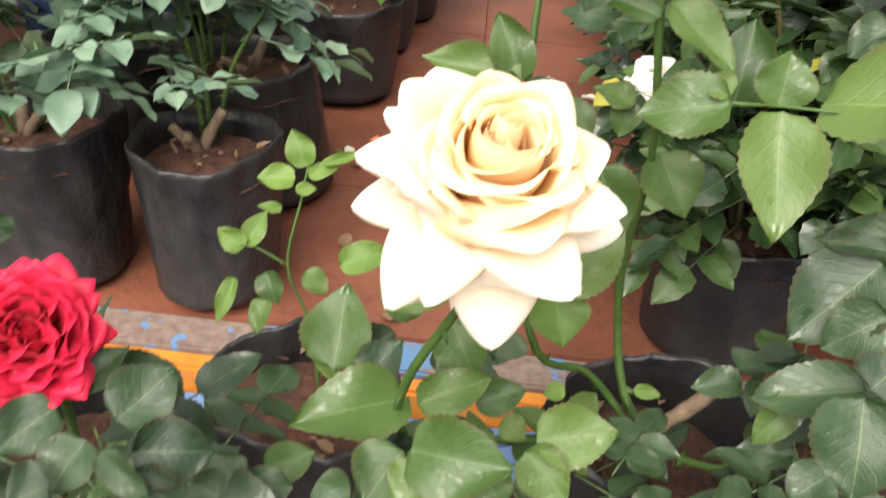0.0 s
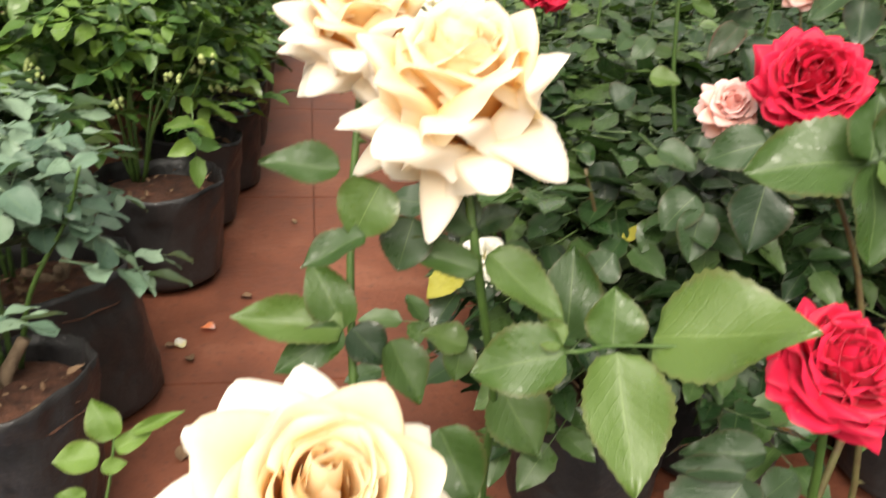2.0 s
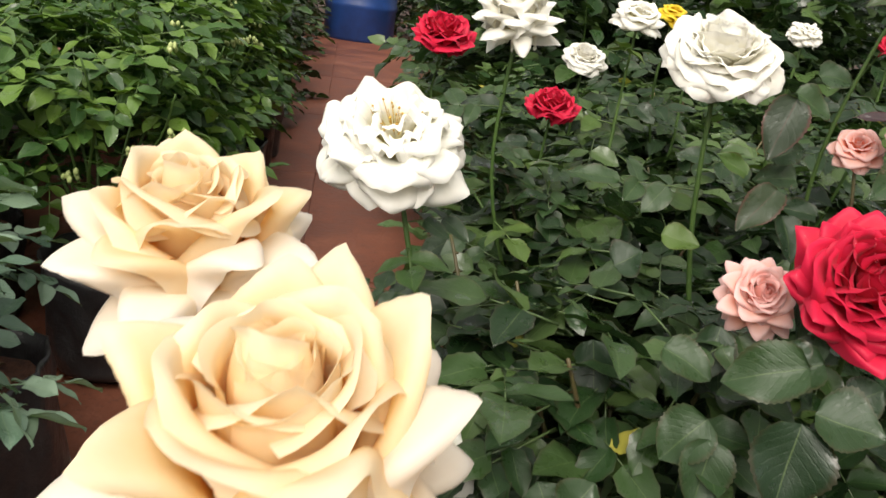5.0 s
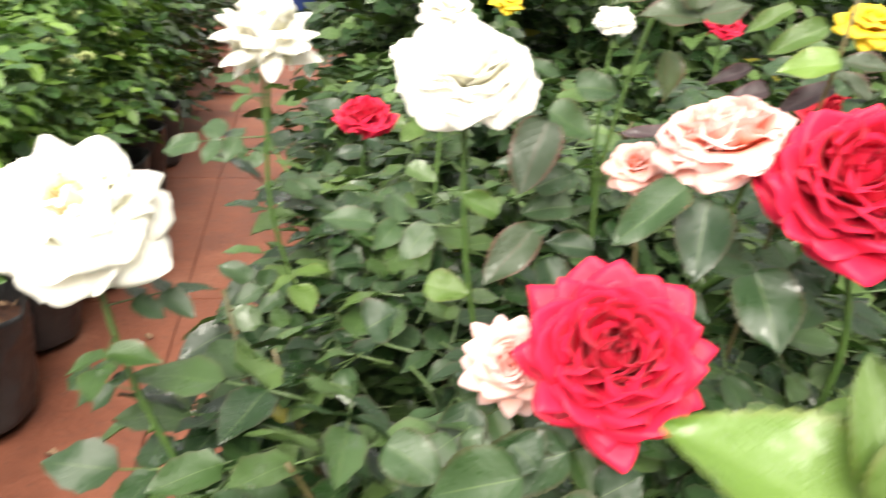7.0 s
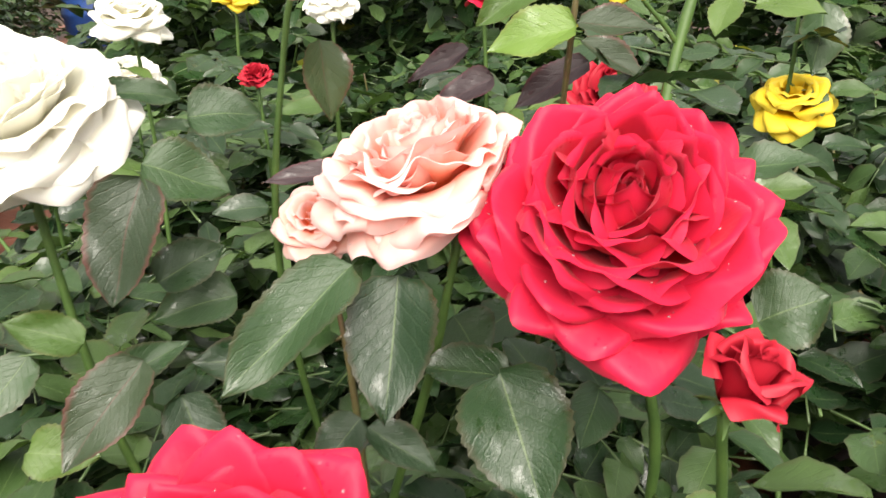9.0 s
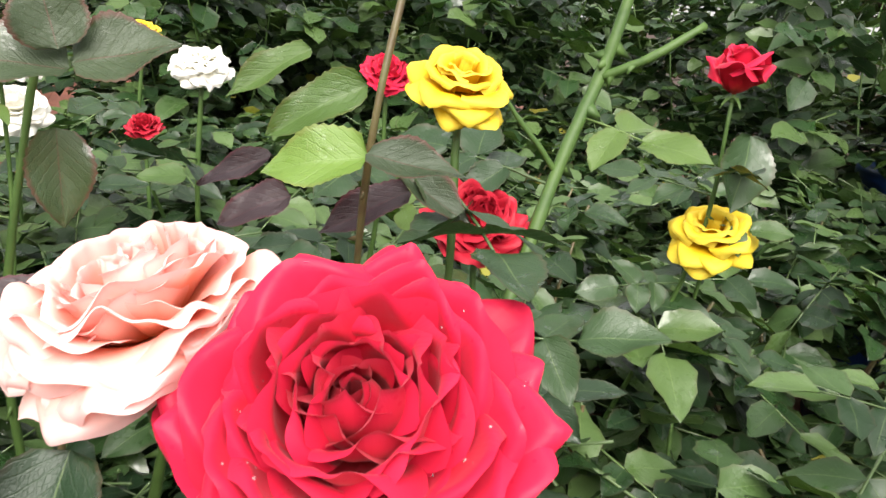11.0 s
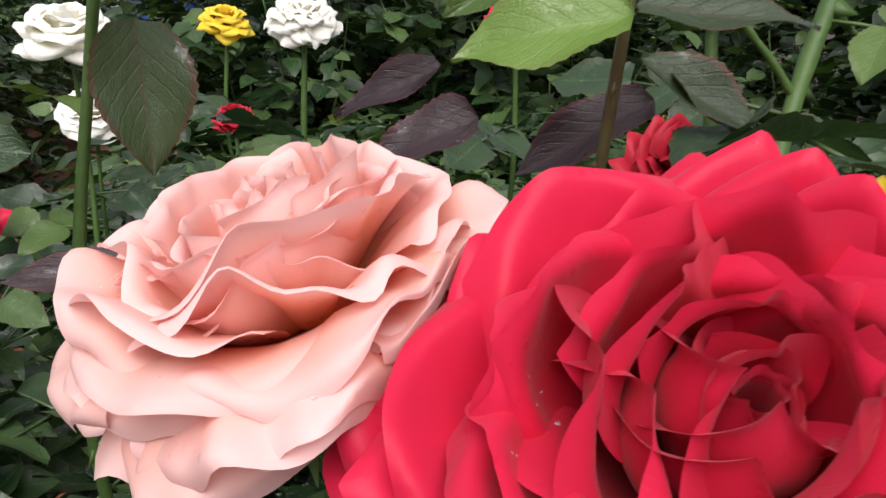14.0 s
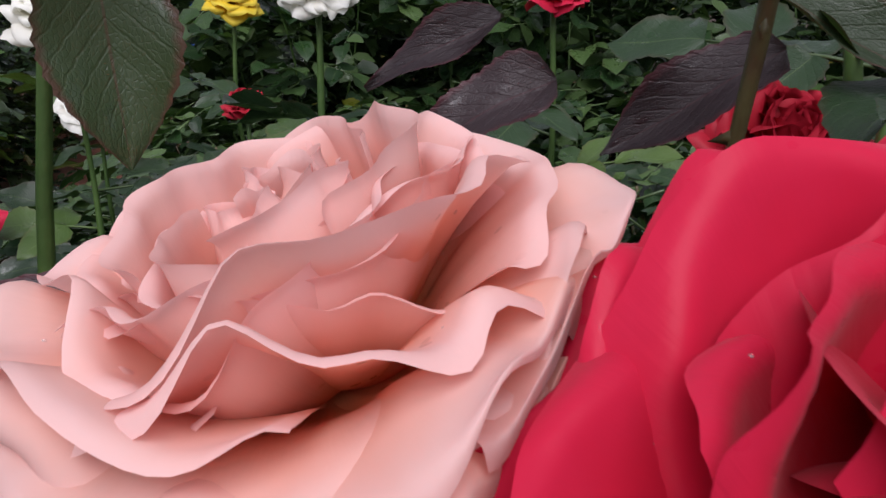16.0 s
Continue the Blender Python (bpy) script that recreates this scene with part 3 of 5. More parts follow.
LOOSE = [
    (2, 0.56, 3.0, 8, -2, -14, 0.60, 0.02, 0.6, 0.2, 0.02, 0.00),
    (3, 0.60, 2.7, 26, 4, -28, 0.45, 0.02, 0.8, 0.1, 0.04, 0.00),
    (3, 0.63, 1.80, 31, 9, -26, 0.45, 0.03, 1.0, 0.10, 0.050, 0.02),
    (4, 0.66, 1.45, 39, 17, -18, 0.45, 0.04, 1.2, 0.10, 0.070, 0.02),
    (5, 0.68, 1.30, 48, 26, -6, 0.45, 0.04, 1.5, 0.10, 0.090, 0.04),
    (5, 0.69, 1.20, 55, 33, 8, 0.45, 0.04, 1.7, 0.12, 0.100, 0.06),
    (6, 0.71, 1.10, 62, 40, 25, 0.45, 0.04, 1.8, 0.15, 0.110, 0.06),
    (6, 0.75, 1.02, 67, 45, 45, 0.45, 0.04, 1.8, 0.15, 0.110, 0.06),
    (6, 0.81, 0.96, 71, 49, 64, 0.45, 0.04, 1.8, 0.20, 0.110, 0.06),
    (6, 0.89, 0.90, 75, 53, 88, 0.45, 0.04, 1.8, 0.25, 0.100, 0.06),
    (7, 0.95, 0.82, 82, 60, 110, 0.45, 0.04, 1.6, 0.25, 0.090, 0.06),
    (7, 0.98, 0.75, 91, 69, 129, 0.45, 0.04, 1.4, 0.25, 0.080, 0.06),
]
BUD = [
    (2, 1.45, 2.8, 24, -4, -2, 0.9, 0.02, 0.6, 0.0, 0.01, 0.0),
    (3, 1.50, 1.8, 40, 0, 10, 0.75, 0.05, 1.4, 0.2, 0.01, 0.0),
    (4, 1.50, 1.4, 50, 6, 34, 0.62, 0.06, 2.0, 0.35, 0.02, 0.0),
    (4, 1.40, 1.15, 62, 16, 62, 0.5, 0.06, 2.4, 0.5, 0.02, 0.0),
]

# ---- ground ----
ground = thing("ground", "dark damp earth round the nursery beds", "ground", kind="structure")
bm = bmesh.new()
bmesh.ops.create_grid(bm, x_segments=2, y_segments=2, size=60)
part("earth", bm, DIRT, ground).location.z = -0.062


def box(bm, x0, x1, y0, y1, z0, z1, bevel=0.0):
    r = bmesh.ops.create_cube(bm, size=1)
    for v in r["verts"]:
        v.co = Vector(((x0 + x1) / 2 + v.co.x * (x1 - x0), (y0 + y1) / 2 + v.co.y * (y1 - y0), (z0 + z1) / 2 + v.co.z * (z1 - z0)))
    if bevel:
        es = list({e for v in r["verts"] for e in v.link_edges})
        bmesh.ops.bevel(bm, geom=es, offset=bevel, segments=2, affect="EDGES")


floor = thing("floor", "worn red oxide cement floor with stains", "floor", kind="structure")
cuts_x = [-4.0, -1.35, -0.62, 0.10, 0.82, 1.55, 5.0]
cuts_y = [0.906, 1.34, 2.32, 3.4, 4.6, 6.0, 12.0]
for x0, x1 in zip(cuts_x, cuts_x[1:]):
    for y0, y1 in zip(cuts_y, cuts_y[1:]):
        bm = bmesh.new()
        box(bm, x0 + 0.001, x1 - 0.001, y0 + 0.001, y1 - 0.001, -0.06, 0.0015 * noise.noise(Vector((x0 * 3, y0 * 3, 0))), 0.003)
        part("slab", bm, CEMENT, floor, smooth=False)
kerb = thing("kerb_edge", "chipped orange and blue painted edge of the cement floor", "kerb", kind="structure")
bm = bmesh.new()
box(bm, -4, 5, 0.800, 0.834, -0.06, -0.004, 0.006)
part("orange_edge", bm, ORANGE, kerb, smooth=False)
bm = bmesh.new()
box(bm, -4, 5, 0.70, 0.798, -0.06, -0.045, 0.005)
part("blue_step", bm, BLUE, kerb, smooth=False)
bm = bmesh.new()
box(bm, -4, 5, 0.836, 0.904, -0.06, 0.001, 0.004)
part("worn_edge", bm, WORN, kerb, "grey edge band with scraps of blue paint", smooth=False)


# ---- bags ----
def mass(name, parent, leaves, material, variants, label=""):
    """Many leaves joined into one mesh. leaves: poses; variants: (vertices, faces, map)."""
    V, Fc, U, total = [], [], [], 0
    ready = [(v, np.array([q for q in f if len(q) == 4]), u) for v, f, u in variants]
    for n, m in enumerate(leaves):
        v, f, u = ready[n % len(ready)]
        a = np.array(m)
        V.append(v @ a[:3, :3].T + a[:3, 3])
        Fc.append(f + total)
        U.append(u)
        total += len(v)
    V, Fc, U = np.concatenate(V), np.concatenate(Fc), np.concatenate(U)
    me = bpy.data.meshes.new(name)
    me.vertices.add(len(V))
    me.vertices.foreach_set("co", V.astype(np.float32).ravel())
    me.loops.add(len(Fc) * 4)
    me.loops.foreach_set("vertex_index", Fc.ravel().astype(np.int32))
    me.polygons.add(len(Fc))
    me.polygons.foreach_set("loop_start", np.arange(0, len(Fc) * 4, 4, dtype=np.int32))
    layer = me.uv_layers.new(name="map")
    layer.data.foreach_set("uv", U[Fc.ravel()].astype(np.float32).ravel())
    me.update()
    ob = mesh_part(name, me, material, parent, label)
    ob["kind"] = "stuff"
    return ob


CHIPS = [leaflet(0.024, 0.012, 0.8, -0.3, 400 + n, 5, 6, 0.1, 0.1) for n in range(5)]


def grow_bag(x, y, z, r, h, seed, lean=0.0, soil=0.82, label="black polythene grow bag filled with red soil", litter=20):
    """A creased polythene bag, wider at the rim, its lip folded over; soil inside."""
    rng = random.Random(seed)
    ob = thing("grow_bag", label, "grow bag", "grow bags", (x, y, z))
    n, rows = 72, 26
    f = [rng.uniform(0, 6.28) for _ in range(6)]
    verts = []

    def ring(t, rad, zz, rough):
        for i in range(n):
            a = 2 * math.pi * i / n
            w = 1 + rough * (0.04 * math.sin(2 * a + f[0]) + 0.018 * math.sin(5 * a + f[1] + 3 * t) + 0.010 * math.sin(9 * a + f[2] - 5 * t) + 0.03 * noise.noise(Vector((3 * math.cos(a), 3 * math.sin(a), 5 * t + f[0]))) - 0.07 * abs(noise.noise(Vector((2.2 * math.cos(a) + f[1], 2.2 * math.sin(a), 2.4 * t + 1.5 * a)))) + 0.03 * abs(noise.noise(Vector((6 * math.cos(a), 6 * math.sin(a) + f[2], 6 * t)))))
            dz = rough * h * 0.016 * (math.sin(2 * a + f[4]) + 0.5 * abs(math.sin(2.5 * a + f[5]))) * t**4
            verts.append((rad * w * math.cos(a) + lean * t * h, rad * w * math.sin(a), zz + dz))

    for j in range(rows):
        t = j / (rows - 1)
        ring(t, r * (0.86 + 0.15 * t**0.8 - 0.22 * max(0, 0.08 - t) / 0.08), h * t + 0.006 * math.sin(12 * t + f[3]), 0.5 + t)
    ring(1.0, r * 0.985, h * 0.985, 1.5)
    ring(1.0, r * 0.95, h * 0.9, 1.3)
    ring(0.8, r * 0.92, h * (soil - 0.05), 1.0)
    faces = []
    total = rows + 3
    for j in range(total - 1):
        for i in range(n):
            k2 = (i + 1) % n
            faces.append((j * n + i, j * n + k2, (j + 1) * n + k2, (j + 1) * n + i))
    faces.append(tuple(range(n))[::-1])
    mesh_part("bag", from_arrays("bag", verts, faces), POLY, ob)
    verts, faces = [(lean * h * 0.8, 0, h * soil + 0.012)], []
    for j in range(1, 9):
        for i in range(24):
            a = 2 * math.pi * i / 24
            q = j / 8
            hz = h * soil + 0.010 * (1 - q * q) + 0.006 * noise.noise(Vector((q * 5 * math.cos(a) + seed, q * 5 * math.sin(a), seed)))
            verts.append((lean * h * 0.8 + r * 0.94 * q * math.cos(a), r * 0.94 * q * math.sin(a), hz))
    for i in range(24):
        faces.append((0, 1 + i, 1 + (i + 1) % 24))
    for j in range(7):
        for i in range(24):
            k2 = (i + 1) % 24
            faces.append((1 + j * 24 + i, 1 + (j + 1) * 24 + i, 1 + (j + 1) * 24 + k2, 1 + j * 24 + k2))
    earth = mesh_part("soil", from_arrays("soil", verts, faces), SOIL, ob)
    chips = []
    for _ in range(litter):
        a, q = rng.uniform(0, 6.28), math.sqrt(rng.random()) * 0.88
        at = (lean * h * 0.8 + r * q * math.cos(a), r * q * math.sin(a), h * soil + 0.010 + rng.uniform(0, 0.006))
        d = Vector((rng.uniform(-1, 1), rng.uniform(-1, 1), rng.uniform(-0.2, 0.4)))
        chips.append(aim_matrix(at, d, (rng.uniform(-0.6, 0.6), rng.uniform(-0.6, 0.6), 1), rng.uniform(0.3, 1.0)))
    mass("leaf_litter", ob, chips, LITTER, CHIPS)
    return ob


# ---- foliage ----
REAL = 0.055
UNIT = [leaflet(REAL, REAL, 0.30, 0.10, 200 + n, 13, 25, 0.03, -0.04 + 0.03 * n) for n in range(6)]
UNIT_MESH = {}


def leaflet_part(parent, base, tip, width, material, n, name="leaf"):
    """A single leaflet from base to tip, its face to the sky and the aisle."""
    key = (n % 6, material.name)
    if key not in UNIT_MESH:
        me = from_arrays("leaf", *UNIT[n % 6])
        me.materials.append(material)
        me.polygons.foreach_set("use_smooth", [True] * len(me.polygons))
        UNIT_MESH[key] = me
    rng = random.Random(n * 7 + len(UNIT_MESH))
    along = Vector(tip) - Vector(base)
    up = Vector((rng.uniform(-0.3, 0.3) - 0.1, -0.65 + rng.uniform(-0.25, 0.25), 0.75))
    ob = new(name, UNIT_MESH[key])
    ob.parent = parent
    ob.matrix_basis = Matrix.Translation(-parent.location) @ aim_matrix(base, along, up) @ Matrix.Diagonal((width / REAL, along.length / REAL, (width + along.length) / 2 / REAL, 1))
    return ob


SPRIG = [leaf_mesh("leaf", 300 + n, LEAF_DARK if n % 3 else LEAF, count=5 if n % 3 else 3, size=0.046) for n in range(6)]


def leaves_on(parent, *tables):
    for n, (base, tip, width, material) in enumerate(r for t in tables for r in t):
        leaflet_part(parent, base, tip, width, material, n)


LOW = [compound(100 + n, 5, 0.046, (5, 9), 0.62) for n in range(6)] + [compound(110 + n, 3, 0.05, (5, 9), 0.66) for n in range(2)]
LOW_FAR = [compound(140 + n, 5, 0.05, (3, 6), 0.7) for n in range(6)]
LOW_ROUND = [compound(120 + n, 5, 0.044, (7, 13, 0.02), 0.74, blunt=0.1) for n in range(5)]
LOW_SMALL = [compound(130 + n, 5, 0.036, (5, 7), 0.55) for n in range(5)]


def rose_bush(x, y, z, radius, height, count, seed, label, variants=LOW, material=MASS, canes=7, skirt=0.25, size=1.0, cat="rose bush", cane=STEM, name="rose_bush"):
    """A bush: canes that fork from the root and leaves along them, thickest outside."""
    rng = random.Random(seed)
    ob = thing(name, label, cat, "potted plants", (x, y, z))
    poses = []
    for c in range(canes):
        a = 2 * math.pi * (c + rng.uniform(-0.3, 0.3)) / canes
        reach = radius * rng.uniform(0.35, 0.95)
        top = height * rng.uniform(0.75, 1.0)
        p0 = Vector((0.012 * math.cos(a), 0.012 * math.sin(a), 0))
        p1 = Vector((reach * 0.35 * math.cos(a), reach * 0.35 * math.sin(a), top * 0.4))
        p2 = Vector((reach * 0.75 * math.cos(a + 0.2), reach * 0.75 * math.sin(a + 0.2), top * 0.75))
        p3 = Vector((reach * math.cos(a + 0.1), reach * math.sin(a + 0.1), top))
        stem_part("cane", (p0, p1, p2, p3), 0.0042, 0.0018, cane, ob, thorns=10, seed=rng.random())
    for n in range(count):
        a = rng.uniform(0, 2 * math.pi)
        h = skirt + (1 - skirt) * rng.random() ** 0.8
        q = math.sqrt(rng.uniform(0.12, 1.0)) * (1.0 - 0.35 * max(0, h - 0.6) / 0.4)
        q *= 1 + 0.25 * noise.noise(Vector((2 * math.cos(a), 2 * math.sin(a), 3 * h + seed)))
        at = Vector((radius * q * math.cos(a), radius * q * math.sin(a), height * h))
        out = Vector((math.cos(a + rng.uniform(-0.9, 0.9)), math.sin(a + rng.uniform(-0.9, 0.9)), rng.uniform(-0.55, 0.35)))
        up = Vector((rng.uniform(-0.5, 0.5), rng.uniform(-0.5, 0.5), 1)) + 0.35 * out
        poses.append(aim_matrix(at - out * 0.05, out, up, size * rng.uniform(0.7, 1.2)))
    mass("foliage", ob, poses, material, variants)
    return ob

# ---- left rows ----
BUDS = plain("pale_green_buds", (0.22, 0.30, 0.08), (0.45, 0.50, 0.22), 90.0, 0.5)
left_bags = [(-0.28, 0.985, 0.102, 0.26), (-0.53, 0.99, 0.115, 0.26), (-0.27, 1.30, 0.125, 0.26), (-0.57, 1.38, 0.12, 0.25), (-0.235, 1.80, 0.142, 0.24), (-0.21, 2.12, 0.12, 0.24), (-0.165, 2.44, 0.12, 0.24), (-0.58, 1.95, 0.12, 0.23), (-0.17, 2.80, 0.12, 0.24), (-0.17, 3.2, 0.12, 0.24), (-0.17, 3.6, 0.12, 0.24)]
for n, (x, y, r, h) in enumerate(left_bags):
    grow_bag(x, y, 0, r, h, 20 + n, -0.2 if n == 2 else 0.0)
GREY = "grey-green leaved rose shrub growing in a black bag"
rose_bush(-0.30, 1.06, 0.22, 0.16, 0.31, 58, 1, GREY, LOW_ROUND, MASS_GREY, 3, 0.38, 1.2)
rose_bush(-0.55, 1.0, 0.21, 0.20, 0.34, 50, 2, GREY, LOW_ROUND, MASS_GREY, 3, 0.35, 1.2)
rose_bush(-0.38, 1.33, 0.21, 0.15, 0.33, 30, 3, GREY, LOW_ROUND, MASS_GREY, 3, 0.36, 1.2)
rose_bush(-0.62, 1.36, 0.21, 0.20, 0.36, 42, 4, GREY, LOW_ROUND, MASS_GREY, 5, 0.35)
for n, (x, y, a) in enumerate([(-0.30, 1.01, 0.4), (-0.55, 1.0, 2.0), (-0.31, 1.32, 1.0)]):
    wood = thing("pruned_stump", "pruned woody rose stump rising from the red soil", "stump", "", (x, y, 0.205))
    for d, reach, top in ((a, 0.035, 0.075), (a + 2.3, 0.055, 0.035), (a + 4.0, 0.03, 0.05)):
        c, w = math.cos(d), math.sin(d)
        stem_part("branch", ((0, 0, 0), (0.3 * reach * c, 0.3 * reach * w, 0.45 * top), (reach * c, reach * w, top)), 0.011, 0.0075, BARK, wood, seed=n)
for n, (x, y, r, h, c) in enumerate([(-0.29, 1.87, 0.24, 0.48, 130), (-0.27, 2.2, 0.24, 0.5, 210), (-0.27, 2.65, 0.24, 0.55, 280), (-0.66, 1.95, 0.34, 0.5, 300), (-0.28, 3.05, 0.25, 0.6, 300), (-0.7, 2.45, 0.4, 0.6, 340), (-0.6, 3.0, 0.4, 0.65, 340), (-0.30, 3.5, 0.26, 0.7, 300)]):
    shrub = rose_bush(x, y, 0.2, r, h, c, 30 + n, "jasmine shrub with small yellow-green leaves", LOW_SMALL, MASS_LIME, 8, 0.36 if n == 0 else 0.22, 1.6, "shrub", name="jasmine_shrub")
    if n > 3:
        continue
    rng = random.Random(900 + n)
    for b in range(16):
        a, q, z = rng.uniform(0, 6.28), r * rng.uniform(0.6, 1.0), h * rng.uniform(0.35, 1.05)
        top = Vector((q * math.cos(a), q * math.sin(a), z))
        stem_part("twig", (top * 0.8, top * 0.92 + Vector((0, 0, 0.01)), top + Vector((0, 0, 0.02))), 0.002, 0.001, STEM, shrub)
        bm = bmesh.new()
        for _ in range(7):
            m = Matrix.Translation(top + Vector((rng.uniform(-0.014, 0.014), rng.uniform(-0.014, 0.014), 0.022 + rng.uniform(-0.006, 0.012)))) @ Matrix.Diagonal((1, 1, 1.5, 1))
            bmesh.ops.create_icosphere(bm, subdivisions=1, radius=rng.uniform(0.0035, 0.0055), matrix=m)
        tagged(part("flower_bud", bm, BUDS, shrub), kind="stuff")

# ---- right rows ----
WET = "dense green rose bush with wet leaves in a black bag"
spots = [(0.48, 0.99), (0.72, 1.06), (1.02, 0.98), (0.55, 1.36), (0.83, 1.40), (1.12, 1.36), (0.62, 1.76), (0.86, 1.74), (1.2, 1.7), (1.5, 1.35), (0.68, 2.2), (1.0, 2.2), (1.35, 2.15), (1.75, 1.75), (1.4, 0.95), (1.75, 2.3)]
bushes = []
for n, (x, y) in enumerate(spots):
    grow_bag(x, y, 0, 0.115, 0.225, 60 + n)
    sparse = n in (2, 5, 9, 14)
    bushes.append(rose_bush(x, y, 0.19, 0.24 if n in (0, 3, 6) else 0.27, 0.44 if n > 2 else 0.38, 105 if sparse else 210, 80 + n, WET, LOW, MASS, 6, 0.05, 1.5 if sparse else 1.25, cane=STEM_RED))
for n, (x, y) in enumerate([(-1.0, 3.8), (-0.50, 4.2), (0.90, 3.6), (0.98, 4.6), (-0.52, 5.0), (1.2, 5.6), (-0.52, 6.0), (1.25, 6.8), (-0.50, 7.2), (1.1, 3.3), (1.8, 3.2), (2.4, 2.8), (2.3, 2.0), (2.2, 1.3), (-1.2, 2.6), (0.82, 2.8), (1.5, 2.7), (1.3, 4.2), (2.1, 3.9), (2.9, 3.3), (3.0, 2.2), (2.8, 1.2), (-1.3, 3.3), (-1.1, 1.6), (-0.9, 4.6), (3.6, 3.6), (3.0, 4.4), (2.2, 5.0), (3.8, 2.4), (3.6, 1.3), (1.6, 5.4), (-0.5, 10.3), (0.35, 10.8), (1.15, 9.6), (0.75, 10.2), (1.9, 6.6), (-0.55, 8.6), (-1.3, 6.4), (-1.4, 8.4), (-1.4, 10.4), (1.3, 8.2), (2.3, 8.6), (3.2, 6.2), (2.0, 10.4)]):
    rose_bush(x, y, 0.0, 0.45, 1.05 if n < 24 else 1.3, 420, 120 + n, "dense dark green shrub at the back of the nursery", LOW_FAR, MASS, 7, 0.02, 1.5, "shrub", name="shrub")

# ---- front bags and the peach rose ----
grow_bag(0.27, 0.52, -0.06, 0.095, 0.32, 91)
grow_bag(-0.045, 0.52, -0.06, 0.085, 0.32, 92, soil=0.86)
grow_bag(-0.22, 0.42, -0.06, 0.10, 0.32, 93)
grow_bag(0.46, 0.50, -0.06, 0.10, 0.32, 94)
PEACH_SIDE = [
    ((0.277, 0.446, 0.596), (0.332, 0.392, 0.633), 0.065, LEAF),
    ((0.250, 0.434, 0.595), (0.249, 0.380, 0.544), 0.046, LEAF),
    ((0.251, 0.441, 0.595), (0.253, 0.453, 0.625), 0.034, LEAF),
    ((0.240, 0.483, 0.576), (0.245, 0.503, 0.628), 0.040, LEAF),
    ((0.181, 0.461, 0.642), (0.221, 0.438, 0.614), 0.027, LEAF),
    ((0.220, 0.429, 0.599), (0.171, 0.437, 0.584), 0.039, LEAF),
    ((0.206, 0.495, 0.534), (0.227, 0.468, 0.502), 0.043, LEAF),
    ((0.158, 0.443, 0.545), (0.175, 0.417, 0.512), 0.038, LEAF),
]
PEACH_UPPER = [
    ((0.104, 0.466, 0.687), (0.064, 0.468, 0.691), 0.022, LEAF),
    ((0.124, 0.463, 0.681), (0.109, 0.457, 0.653), 0.033, LEAF),
    ((0.116, 0.457, 0.655), (0.083, 0.454, 0.640), 0.020, LEAF),
    ((0.143, 0.474, 0.658), (0.134, 0.466, 0.630), 0.029, LEAF_DARK),
    ((0.177, 0.459, 0.633), (0.133, 0.472, 0.646), 0.019, LEAF),
    ((0.175, 0.467, 0.654), (0.149, 0.478, 0.674), 0.026, LEAF_DARK),
    ((0.176, 0.467, 0.655), (0.197, 0.465, 0.665), 0.018, LEAF_DARK),
    ((0.110, 0.530, 0.561), (0.088, 0.548, 0.601), 0.031, LEAF),
    ((0.109, 0.530, 0.560), (0.039, 0.534, 0.571), 0.032, LEAF),
]
PEACH_MID = [
    ((0.109, 0.529, 0.560), (0.065, 0.518, 0.537), 0.026, LEAF),
    ((0.114, 0.529, 0.561), (0.136, 0.517, 0.541), 0.029, LEAF_DARK),
    ((0.138, 0.524, 0.554), (0.158, 0.503, 0.520), 0.031, LEAF),
    ((0.182, 0.495, 0.565), (0.155, 0.504, 0.573), 0.023, LEAF),
    ((0.180, 0.501, 0.566), (0.175, 0.490, 0.544), 0.021, LEAF),
    ((0.220, 0.433, 0.603), (0.206, 0.441, 0.609), 0.018, LEAF),
    ((0.145, 0.454, 0.448), (0.189, 0.471, 0.489), 0.053, LEAF),
    ((0.149, 0.457, 0.436), (0.160, 0.434, 0.408), 0.044, LEAF_LIME),
]
PEACH_LOW = [
    ((0.000, 0.429, 0.368), (0.001, 0.469, 0.416), 0.051, LEAF),
    ((0.056, 0.387, 0.389), (-0.012, 0.349, 0.395), 0.050, LEAF),
    ((0.064, 0.323, 0.411), (0.120, 0.302, 0.426), 0.048, LEAF),
    ((0.059, 0.341, 0.389), (0.038, 0.315, 0.369), 0.046, LEAF),
    ((0.064, 0.376, 0.395), (0.110, 0.391, 0.412), 0.030, LEAF),
    ((0.101, 0.387, 0.392), (0.134, 0.393, 0.403), 0.026, LEAF),
    ((0.139, 0.350, 0.402), (0.187, 0.351, 0.416), 0.039, LEAF),
    ((0.133, 0.345, 0.397), (0.160, 0.323, 0.383), 0.033, LEAF),
    ((0.080, 0.428, 0.424), (0.100, 0.405, 0.397), 0.040, LEAF),
]
